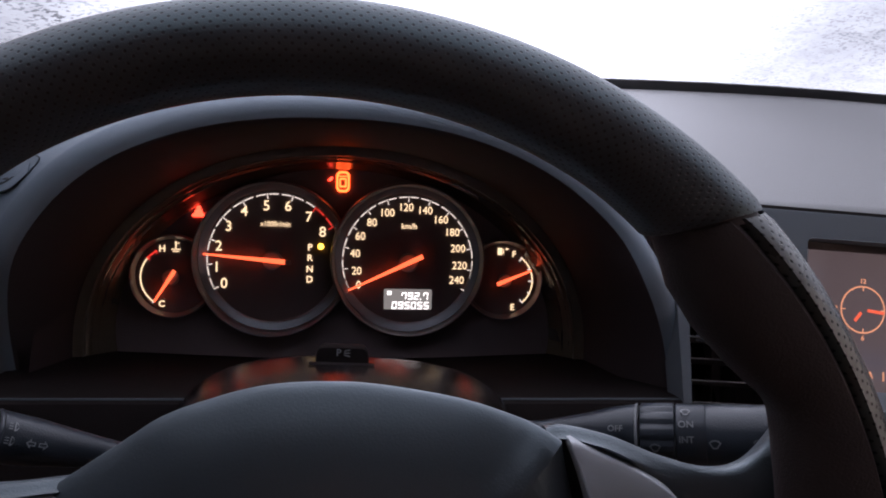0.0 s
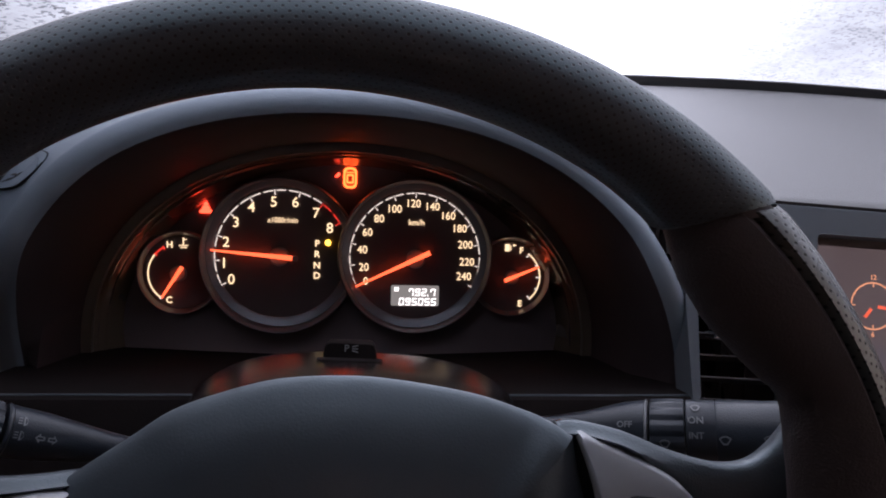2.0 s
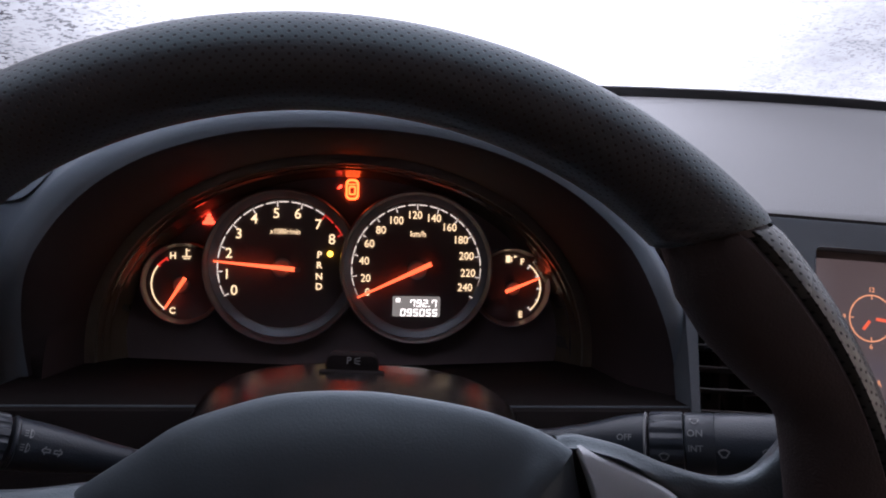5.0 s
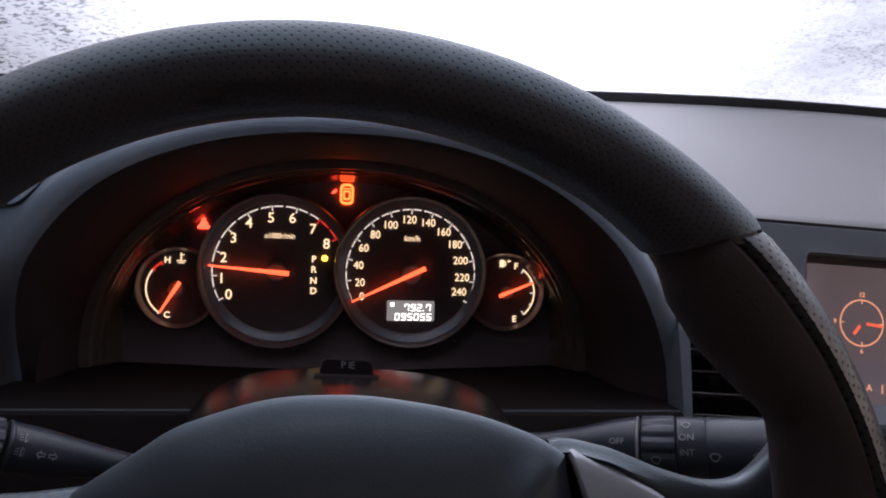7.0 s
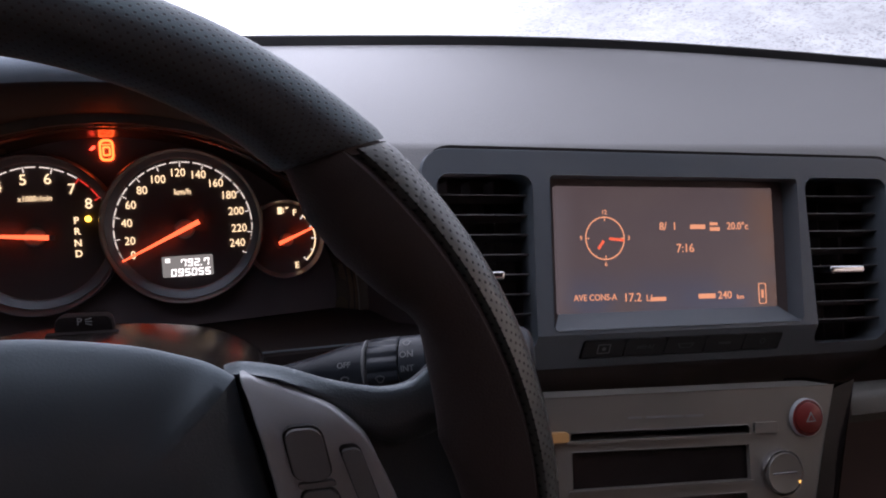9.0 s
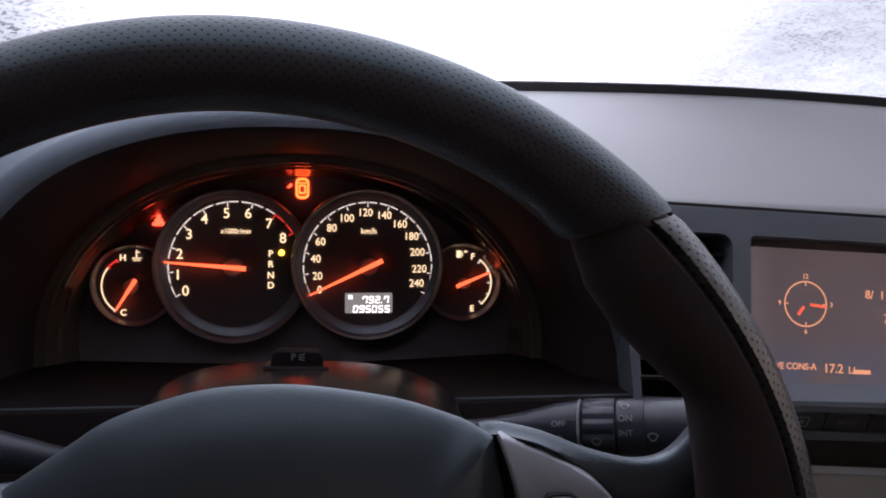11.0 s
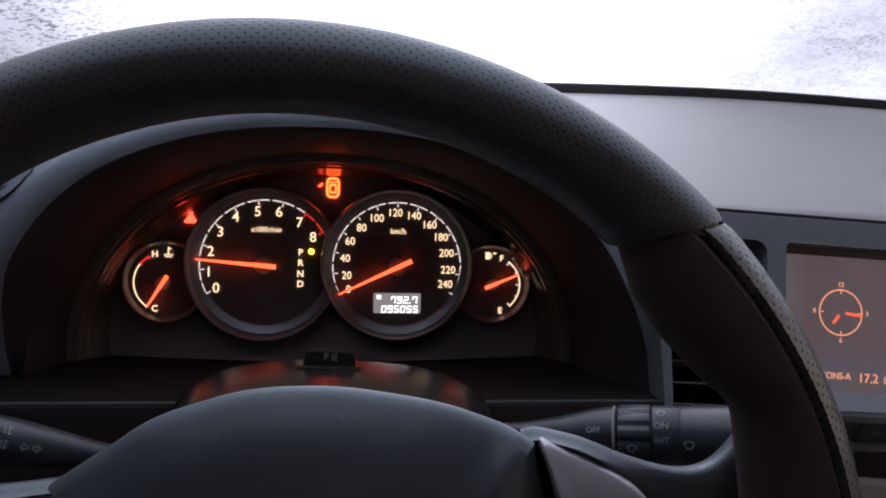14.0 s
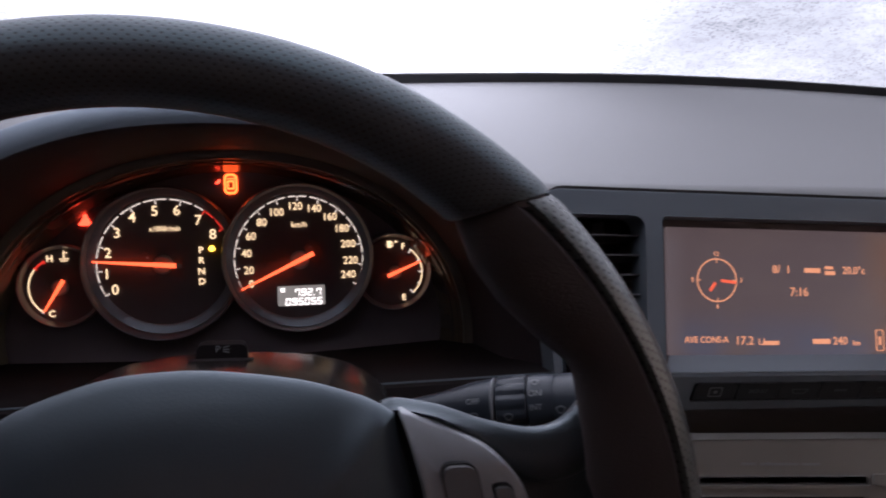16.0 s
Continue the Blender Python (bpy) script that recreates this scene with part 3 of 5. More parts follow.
strip_out = spline([(0.1876, 0.0010), (0.1936, -0.0114), (0.1985, -0.0246), (0.2032, -0.0431), (0.2075, -0.0655), (0.2105, -0.0800), (0.2141, -0.1011)], 4)
strip = slab(strip_in + strip_out[::-1], 0.030, 0.1305, 0.0004, 2)
for v in strip.verts:
    v.co.z -= 0.30 * max(0.0, -v.co.y)
    v.co.x += 0.22 * max(0.0, -v.co.y)
part("end_strip", strip, GLOSSY, hood, "charcoal strip along the hood's foot", edge=25)
part("step", loft([arch(0.1715, 0.1360, -0.07, 2.1, 0.024), arch(0.1690, 0.1335, -0.07, 2.1, 0.0225), arch(0.1655, 0.1300, -0.07, 2.1, 0.0225), arch(0.1650, 0.1295, -0.07, 2.1, 0.019)], closed=False), STEP, hood, "black step inside the hood, browned for reflected dial light")
ribs = []
for k in range(13):
    s = k / 12
    # Shallow dips draw the reflections out into streaks.
    dip = 0.0008 * (k in (1, 4))
    ribs.append(arch(0.1650 - 0.0130 * s - dip, 0.1295 - 0.0145 * s - dip, -0.07 + 0.007 * s, 2.1 - 0.15 * s, 0.019 - 0.020 * s))
part("inner_wall", loft(ribs, closed=False), SMEAR, hood, "glossy inner wall, browned for reflected dial light")
shelf = [[(u, -0.0790 - 0.003 * math.cos(u * 14), 0.0) for u in np.linspace(-0.19, 0.19, 21)], [(u, -0.0775, 0.07) for u in np.linspace(-0.195, 0.195, 21)],
         [(u, -0.0752, 0.139) for u in np.linspace(-0.198, 0.198, 21)], [(u, -0.0772, 0.144) for u in np.linspace(-0.198, 0.198, 21)],
         [(u, -0.0820, 0.145) for u in np.linspace(-0.198, 0.198, 21)], [(u, -0.150, 0.150) for u in np.linspace(-0.198, 0.198, 21)]]
part("shelf", loft(shelf, closed=False), SHELF, hood, "black shelf below the dials")
# Added tube in a paler material stands for light caught by the edge.
part("shelf_edge_glint", tube([(u, -0.0756, 0.1405) for u in np.linspace(-0.196, 0.196, 9)], 0.0007, 8), SPOKE, hood, "thin paler bead for the glint on the shelf's edge")

# ---- instrument cluster ----
cluster = thing("instrument_cluster", CLUSTER, "lit instrument cluster with four black dials and orange needles", "instrument cluster")
part("mask", loft([[(u, v, -0.004) for u in np.linspace(-0.19, 0.19, 9)] for v in (-0.10, -0.03, 0.07)], closed=False), MASK, cluster, "matt black mask, lifted warm for haze")


def dial(name, cu, cv, label, off, big=True, behind=None):
    """A dial: black face, a sloping scale ring set a little high, and a proud satin bezel. off shifts the rings off the needle's axis; behind is the circle (u, v, r) of a dial that stands in front of it."""
    def kept(bm):
        if behind:
            gone = [f for f in bm.faces if math.hypot(f.calc_center_median().x + cu - behind[0], f.calc_center_median().y + cv - behind[1]) < behind[2]]
            bmesh.ops.delete(bm, geom=gone, context="FACES")
        return bm
    du, dv = off
    if big:
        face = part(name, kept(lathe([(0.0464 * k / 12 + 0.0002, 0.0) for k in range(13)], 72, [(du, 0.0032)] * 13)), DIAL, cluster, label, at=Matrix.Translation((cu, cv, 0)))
        part("scale_ring", kept(lathe([(0.0458, 0.0003), (0.0462, 0.0008), (0.0478, 0.0015), (0.0494, 0.0022), (0.0508, 0.0029), (0.0512, 0.0027)], 144, [(du, 0.0032), (du, 0.0031), (du, 0.0029), (du, 0.0026), (du, 0.0024), (du, 0.0024)])), SCALE, face, "slate scale ring")
        prof = [(0.0510, 0.0022), (0.0514, 0.0064), (0.0519, 0.0096), (0.0525, 0.0113), (0.0532, 0.0118), (0.0538, 0.0108), (0.0541, 0.0080), (0.0542, -0.003)]
        part("ring", kept(lathe(prof, 144, [(du, 0.0022)] * 3 + [(du, dv)] * 5)), RING, face, "satin dark metal ring")
    else:
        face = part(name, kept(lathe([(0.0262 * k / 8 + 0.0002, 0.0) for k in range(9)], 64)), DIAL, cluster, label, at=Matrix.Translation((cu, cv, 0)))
        prof = [(0.0254, 0.0004), (0.0262, 0.0026), (0.0272, 0.0054), (0.0277, 0.0062), (0.0281, 0.0062), (0.0284, 0.0052), (0.0286, -0.003)]
        part("ring", kept(lathe(prof, 128, [off] * 7)), FINERING, face, "thin satin metal ring")
    return face


def arc_strip(name, parent, mat, r, a0, a1, width, n=0.0006, off=(0.0, 0.0)):
    part(name, lathe([(r - width / 2, n), (r + width / 2, n)], max(2, int(abs(a1 - a0) / 3)), [off, off], a0, a1 - a0), mat, parent, smooth=False)


def tick(parent, mat, angle, r0, r1, width, n=0.0008, off=(0.0, 0.0)):
    ob = part("tick", box(0, r1 - r0, -width / 2, width / 2, 0, 0.0002), mat, parent, smooth=False)
    ob.matrix_local = Matrix.Translation((off[0], off[1], 0)) @ Matrix.Rotation(radians(angle), 4, "Z") @ Matrix.Translation((r0, 0, n))


def digit(parent, ch, u, v, w, h, lean=0.10):
    """One seven-segment figure with its foot at (u, v)."""
    lit = {"0": "abcdef", "2": "abged", "5": "afgcd", "7": "afbc", "9": "abcdfg"}[ch]
    b, g = 0.00085, 0.00016
    m = h / 2
    bars = {"a": (g, h - b, w - g, h), "d": (g, 0, w - g, b), "g": (g, m - b / 2, w - g, m + b / 2), "f": (0, m + g, b, h - g), "b": (w - b, m + g, w, h - g), "e": (0, g, b, m - g), "c": (w - b, g, w, m - g)}
    bm = bmesh.new()
    for key in lit:
        x0, y0, x1, y1 = bars[key]
        e = min(x1 - x0, y1 - y0) * 0.3
        pts = [(x0 + e, y0), (x1 - e, y0), (x1, y0 + e), (x1, y1 - e), (x1 - e, y1), (x0 + e, y1), (x0, y1 - e), (x0, y0 + e)]
        bm.faces.new([bm.verts.new((u + x + lean * y, v + y, 0.0011)) for x, y in pts])
    return part("digit", bm, LCD_DIGIT, parent, smooth=False)


def needle(parent, angle, tip, tail, w0, w1, hub, off=(0.0, 0.0), stub=0.0):
    """A tapered needle over a dark cap; tail runs past the hub."""
    bm = bmesh.new()
    lo = [bm.verts.new(p) for p in ((-tail, -w0, 0.0052), (tip, -w1, 0.0042), (tip, w1, 0.0042), (-tail, w0, 0.0052))]
    hi = [bm.verts.new(p) for p in ((-tail, -w0 * 0.4, 0.0066), (tip, -w1 * 0.5, 0.0052), (tip, w1 * 0.5, 0.0052), (-tail, w0 * 0.4, 0.0066))]
    bm.faces.new(hi)
    bm.faces.new(lo[::-1])
    for i in range(4):
        bm.faces.new((lo[i], lo[(i + 1) % 4], hi[(i + 1) % 4], hi[i]))
    ob = part("needle", bm, NEEDLE, parent, "glowing orange needle", smooth=False)
    ob.matrix_local = Matrix.Rotation(radians(angle), 4, "Z")
    part("hub", lathe([(hub, 0.001), (hub, 0.0030), (hub * 0.85, 0.0040), (0.0003, 0.0043)], 28, [off] * 4), HUB, parent, "brown-grey needle cap")
    if stub:
        end = part("needle_tail", box(-tail - stub, -tail, -w0, w0, 0.0046, 0.0062, 0.0003, 1), HUB, parent, "grey needle tail")
        end.matrix_local = Matrix.Rotation(radians(angle), 4, "Z")


IN_FRONT_S, IN_FRONT_T = (0.0479, -0.0105, 0.0541), (-0.0456, -0.0115, 0.0541)
speedo = dial("speedometer", 0.0485, -0.0127, "black speedometer lit in cream", (-0.0006, 0.0022))
tach = dial("tachometer", -0.0478, -0.0127, "black rev counter lit in cream", (0.0022, 0.0012), behind=IN_FRONT_S)
temp = dial("temperature_gauge", -0.1147, -0.0258, "small black coolant temperature gauge", (0.0014, 0.0010), False, IN_FRONT_T)
fuel = dial("fuel_gauge", 0.1178, -0.0246, "small black fuel gauge", (-0.0014, 0.0009), False, IN_FRONT_S)

# rev counter: 0 at 206.6 degrees, 8 at 31.4 degrees
R_T = 0.0461
OFF_T = (0.0032, 0.0001)
for i in range(16):
    arc_strip("tick", tach, REDTICK if i >= 14 else TICK, R_T, 206.6 - 10.95 * i - 1.3, 206.6 - 10.95 * (i + 1) + 1.3, 0.0008, 0.0010, OFF_T)
for i in range(9):
    tick(tach, REDTICK if i >= 7 else TICK, 206.6 - 21.9 * i, R_T - 0.0034, R_T + 0.0006, 0.0007, 0.0009, OFF_T)
for i, (u, v) in enumerate(((-31.4, -16.8), (-36.5, -5.5), (-35.2, 9.1), (-28.6, 22.9), (-18.1, 33.6), (-3.0, 37.7), (11.8, 37.7), (26.1, 30.5), (35.8, 20.2))):
    writing("numeral", str(i), 0.0100, NUMERAL, tach, u / 1000, v / 1000, 0.0008, bold=0.00002)
writing("lettering", "x1000r/min", 0.0052, NUMERAL, tach, 0.0032, 0.0252, 0.0008, bold=0.00002, slant=0.1, squeeze=0.86)
for ch, v in (("P", 9.3), ("R", 1.9), ("N", -6.0), ("D", -13.2)):
    writing("gear_letter", ch, 0.0064, NUMERAL, tach, 0.0272, v / 1000, 0.0008, bold=0.0001)
part("gear_lamp", lathe([(0.0021, 0.0006), (0.0017, 0.0012), (0.0003, 0.0015)], 20), GEARLAMP, tach, "yellow lamp beside the gear letters", at=Matrix.Translation((0.0347, 0.0102, 0)))
needle(tach, 175.2, 0.0450, 0.0105, 0.0017, 0.0006, 0.0068, (0.0014, 0.0), 0.0040)

# speedometer: 0 at 206.6 degrees to 240 at -26 degrees
R_S = 0.0460
OFF_S = (-0.0003, 0.0004)
for i in range(24):
    arc_strip("tick", speedo, TICK, R_S, 206.6 - 9.69 * i - 1.3, 206.6 - 9.69 * (i + 1) + 1.3, 0.0008, 0.0010, OFF_S)
for i in range(13):
    tick(speedo, TICK, 206.6 - 19.38 * i, R_S - 0.0034, R_S + 0.0006, 0.0006, 0.0009, OFF_S)
for i, (u, v) in enumerate(((-34.9, -16.6), (-36.4, -6.7), (-37.6, 5.6), (-34.2, 17.9), (-26.2, 27.7), (-15.7, 34.8), (-2.4, 38.9), (11.1, 37.0), (22.4, 30.7), (30.8, 21.9), (35.3, 10.4), (36.7, -1.8), (34.8, -12.2))):
    writing("numeral", str(20 * i), 0.0078, NUMERAL, speedo, u / 1000, v / 1000, 0.0008, bold=0.00001, squeeze=0.92)
writing("lettering", "km/h", 0.0056, NUMERAL, speedo, 0.0002, 0.0256, 0.0008, bold=0.00003)
needle(speedo, 205.6, 0.0462, 0.0110, 0.0017, 0.0006, 0.0068)
part("odometer", slab(rounded(-0.0168, 0.0172, -0.0335, -0.0190, 0.0008, 3), 0.0, 0.0006), LCD_BACK, speedo, "grey backlit odometer window", smooth=False)
for ch, u in (("7", -0.0046), ("9", -0.0001), ("2", 0.0044), ("7", 0.0108)):
    digit(speedo, ch, u, -0.0264, 0.0036, 0.0052)
bar("decimal_point", 0.0088, 0.0097, -0.0264, -0.0255, 0.0009, LCD_DIGIT, speedo)
for i, ch in enumerate("095055"):
    digit(speedo, ch, -0.0114 + 0.00455 * i, -0.0331, 0.0036, 0.0052)
bar("trip_mark", -0.0145, -0.0115, -0.0232, -0.0204, 0.0008, LCD_DIGIT, speedo)

# temperature gauge
R_G = 0.0206
arc_strip("scale", temp, NUMERAL, R_G, 141, 236, 0.0009)
arc_strip("red_zone", temp, REDTICK, R_G, 118, 140, 0.0011)
for a, mt in ((120, REDTICK), (140, REDTICK), (235, TICK)):
    tick(temp, mt, a, R_G - 0.0018, R_G + 0.0010, 0.0009)
writing("letter", "H", 0.0062, NUMERAL, temp, -0.0062, 0.0197, 0.0008, bold=0.0001)
writing("letter", "C", 0.0062, NUMERAL, temp, -0.0063, -0.0185, 0.0008, bold=0.0001)
bar("coolant_symbol", 0.0026, 0.0034, 0.0200, 0.0250, 0.0008, NUMERAL, temp)
bar("coolant_symbol", 0.0034, 0.0052, 0.0234, 0.0240, 0.0008, NUMERAL, temp)
bar("coolant_symbol", 0.0000, 0.0062, 0.0192, 0.0198, 0.0008, NUMERAL, temp)
bar("coolant_symbol", 0.0008, 0.0054, 0.0178, 0.0184, 0.0008, NUMERAL, temp)
needle(temp, 237.5, 0.0196, 0.0060, 0.0014, 0.0007, 0.0056)

# fuel gauge
arc_strip("scale", fuel, NUMERAL, R_G, -50, 55, 0.0009)
for a in (53, 26, 0, -25, -49):
    tick(fuel, TICK, a, R_G - (0.0028 if a in (53, 0, -49) else 0.0018), R_G + 0.0006, 0.0008)
writing("letter", "F", 0.0062, NUMERAL, fuel, 0.0067, 0.0191, 0.0008, bold=0.0001)
writing("letter", "E", 0.0062, NUMERAL, fuel, 0.0065, -0.0192, 0.0008, bold=0.0001)
bar("fuel_symbol", -0.0052, -0.0020, 0.0186, 0.0236, 0.0008, NUMERAL, fuel)
bar("fuel_symbol", -0.0014, -0.0008, 0.0192, 0.0228, 0.0008, NUMERAL, fuel)
part("fuel_arrow", slab([(0.0006, 0.0190 + 0.003), (0.0006, 0.0228 + 0.001), (0.0032, 0.0214 + 0.0015)], 0.0007, 0.0009), NUMERAL, fuel, smooth=False)
needle(fuel, 22.5, 0.0206, 0.0062, 0.0014, 0.0007, 0.0050)

# warning lamps
def ring_of(outline, inner, n0, n1):
    return slab(outline, n0, n1, holes=[inner])


lamp = part("door_warning", ring_of(rounded(-0.0047, 0.0047, -0.0074, 0.0074, 0.0034), rounded(-0.0033, 0.0033, -0.0058, 0.0058, 0.0024), 0.0, 0.0006), AMBER, cluster, "lit open-door car symbol", smooth=False, at=Matrix.Translation((0.0014, 0.0434, -0.0035)))
part("symbol_roof", ring_of(rounded(-0.0026, 0.0026, -0.0040, 0.0026, 0.0010), rounded(-0.0015, 0.0015, -0.0028, 0.0014, 0.0006), 0.0, 0.0006), AMBER, lamp, smooth=False)
bar("symbol_windscreen", -0.0030, 0.0030, 0.0034, 0.0042, 0.0, AMBER, lamp)
part("open_door_mark", slab([(-0.0108, 0.0006), (-0.0082, 0.0034), (-0.0070, 0.0030), (-0.0074, 0.0012), (-0.0094, 0.0000)], 0.0, 0.0006), WARNING, lamp, "red open-door mark", smooth=False)
belt = part("belt_warning", lathe([(0.0016, 0.0006), (0.0003, 0.0008)], 16), WARNING, cluster, "lit red seat-belt symbol", at=Matrix.Translation((-0.0975, 0.0226, -0.0035)))
part("symbol_body", slab(spline([(0.0009, -0.0012), (0.0024, -0.0016), (0.0027, -0.0034), (0.0042, -0.0046), (0.0040, -0.0062), (0.0, -0.0064), (-0.0040, -0.0062), (-0.0042, -0.0046), (-0.0027, -0.0034), (-0.0024, -0.0016), (-0.0009, -0.0012)], 3, True), 0.0, 0.0006), WARNING, belt, smooth=False)

# ---- steering wheel ----
wheel = thing("steering_wheel", WHEEL, "black leather steering wheel with perforated grips and silver spoke trim", "steering wheel")
R_MID = 0.1610
SEAM_R, SEAM_L = 47.9, 132.1


RIM_D, RIM_IN = (42, 46, 50, 54, 58, 60, 66, 75, 90, 110), (0.0125, 0.0205, 0.0225, 0.0205, 0.0165, 0.0155, 0.0195, 0.0235, 0.0170, 0.0135)


def rim_ring(angle, semi_out, semi_in, semi_n, sink=0.0, k=40, skew=0.0):
    """One cross-section of the rim."""
    pts = []
    for j in range(k):
        t = 2 * math.pi * j / k
        c, s = math.cos(t), math.sin(t)
        r = R_MID + (semi_out if c > 0 else semi_in) * c
        n = semi_n * s
        a = radians(angle + skew * (1 - c) / 2)
        if sink and s > 0:
            n -= sink * math.exp(-((r - R_MID - 0.0018) / 0.0010) ** 2)
        pts.append((r * math.cos(a), r * math.sin(a), n))
    return pts


def rim_section(a0, a1, step, fn):
    k = max(2, int(abs(a1 - a0) / step))
    angs = [a0 + (a1 - a0) * i / k for i in range(k + 1)]
    return angs, [fn(a, i / k) for i, a in enumerate(angs)]


def lip_scale(t, k, w=0.012):
    """Rounds a section's end inwards."""
    e = min(t, 1 - t) / w
    return 1 - k * max(0.0, 1 - e) ** 2


def cant(a):
    """The seams are cut aslant: their inner ends sit higher up the rim."""
    lean_r, lean_l = max(0.0, 1 - abs(a - SEAM_R) / 14), max(0.0, 1 - abs(a - SEAM_L) / 14)
    return 6.2 * (lean_r - lean_l)


angs, rings = rim_section(SEAM_R + 0.18, SEAM_L - 0.18, 1.0, lambda a, t: rim_ring(a, 0.0124 * lip_scale(t, 0.05), (0.0116 + 0.0034 * abs(2 * t - 1) ** 2) * lip_scale(t, 0.05), 0.0150 * lip_scale(t, 0.05), skew=cant(a)))
part("upper_grip", loft(rings, caps=True, uv=lambda i, j: (R_MID * radians(angs[min(i, len(angs) - 1)]), j * 0.0021)), LEATHER, wheel, "perforated black leather")
for a0, a1 in ((SEAM_R - 0.18, -60.0), (SEAM_L + 0.18, 240.0)):
    def cut(a, t):
        d = abs(a - 90)
        inner = float(np.interp(d, RIM_D, RIM_IN))
        return rim_ring(a, 0.0120 * lip_scale(t, 0.05), inner * lip_scale(t, 0.03), 0.0146 * lip_scale(t, 0.05), 0.0030, skew=cant(a))
    angs2, rings2 = rim_section(a0, a1, 1.2, cut)
    k = 40
    strip = [[r[j % k] for j in range(-13, 10)] for r in rings2]
    inner = [[r[j % k] for j in range(9, 28)] for r in rings2]
    part("side_grip", loft(strip, closed=False, uv=lambda i, j: (R_MID * radians(angs2[min(i, len(angs2) - 1)]), j * 0.0021)), STRIP, wheel, "perforated black leather, paled for its sheen")
    part("thumb_rest", loft(inner, closed=False), GRIP, wheel, "smooth black leather")
angs3, rings3 = rim_section(-60.0, -120.0, 1.5, lambda a, t: rim_ring(a, 0.0122, 0.0128, 0.0150))
part("lower_grip", loft(rings3, caps=True), GRIP, wheel, "smooth black leather")
for a in (SEAM_R, SEAM_L):
    part("seam", loft([rim_ring(a + d, 0.0102, 0.0108, 0.0130, skew=cant(a)) for d in (-0.8, 0.8)], caps=True), DARK, wheel, "dark stitched seam")

# centre pad
pad_top = [(-0.110, 0.010), (-0.0915, 0.0230), (-0.0688, 0.0400), (-0.0535, 0.0510), (-0.0430, 0.0585), (-0.0300, 0.0640), (-0.0150, 0.0685), (0.0009, 0.0702), (0.0171, 0.0700), (0.0420, 0.0665), (0.0591, 0.0615), (0.0700, 0.0574)]
pad_side = [(0.0722, 0.0560), (0.0738, 0.0480), (0.0776, 0.0345), (0.0820, 0.0150), (0.0860, 0.0000), (0.0800, -0.0500), (0.0500, -0.0780), (-0.0500, -0.0780), (-0.0900, -0.0500)]
outline = spline(pad_top, 4)[:-1] + spline(pad_side, 4)
cen = Vector((0.005, -0.005))
pad_rings = []
for scale, n in ((0.72, -0.060), (0.97, -0.0280), (1.0, -0.0215), (0.996, -0.0204), (0.985, -0.0190), (0.965, -0.0171), (0.94, -0.0152), (0.91, -0.0133), (0.88, -0.0116), (0.84, -0.0097), (0.80, -0.0081), (0.75, -0.0065), (0.69, -0.0050), (0.61, -0.0036), (0.50, -0.0025), (0.40, -0.0018), (0.25, -0.0012), (0.10, -0.0010), (0.02, -0.0010)):
    ring, soft_mix, sag = [], 0.9 * min(1.0, max(0.0, (0.96 - scale) / 0.5)), min(1.0, max(0.0, (0.92 - scale) / 0.35))
    for u, v in outline:
        d = Vector((u, v)) - cen
        a = math.atan2(d.y / 0.075, d.x / 0.088)
        p = cen + scale * d.lerp(Vector((0.088 * math.cos(a), 0.075 * math.sin(a))), soft_mix)
        low = min(0.07, max(0.0, 0.044 - p.y))
        shoulder = 0.3 * min(1.0, max(0.0, (u - 0.064) / 0.010)) if n > -0.022 and v > -0.02 else 0.0
        ring.append((p.x, p.y, n * (1 - shoulder) - 6.0 * sag * low * low))
    pad_rings.append(ring)
part("airbag_cover", loft(pad_rings), PAD, wheel, "charcoal grained centre pad")


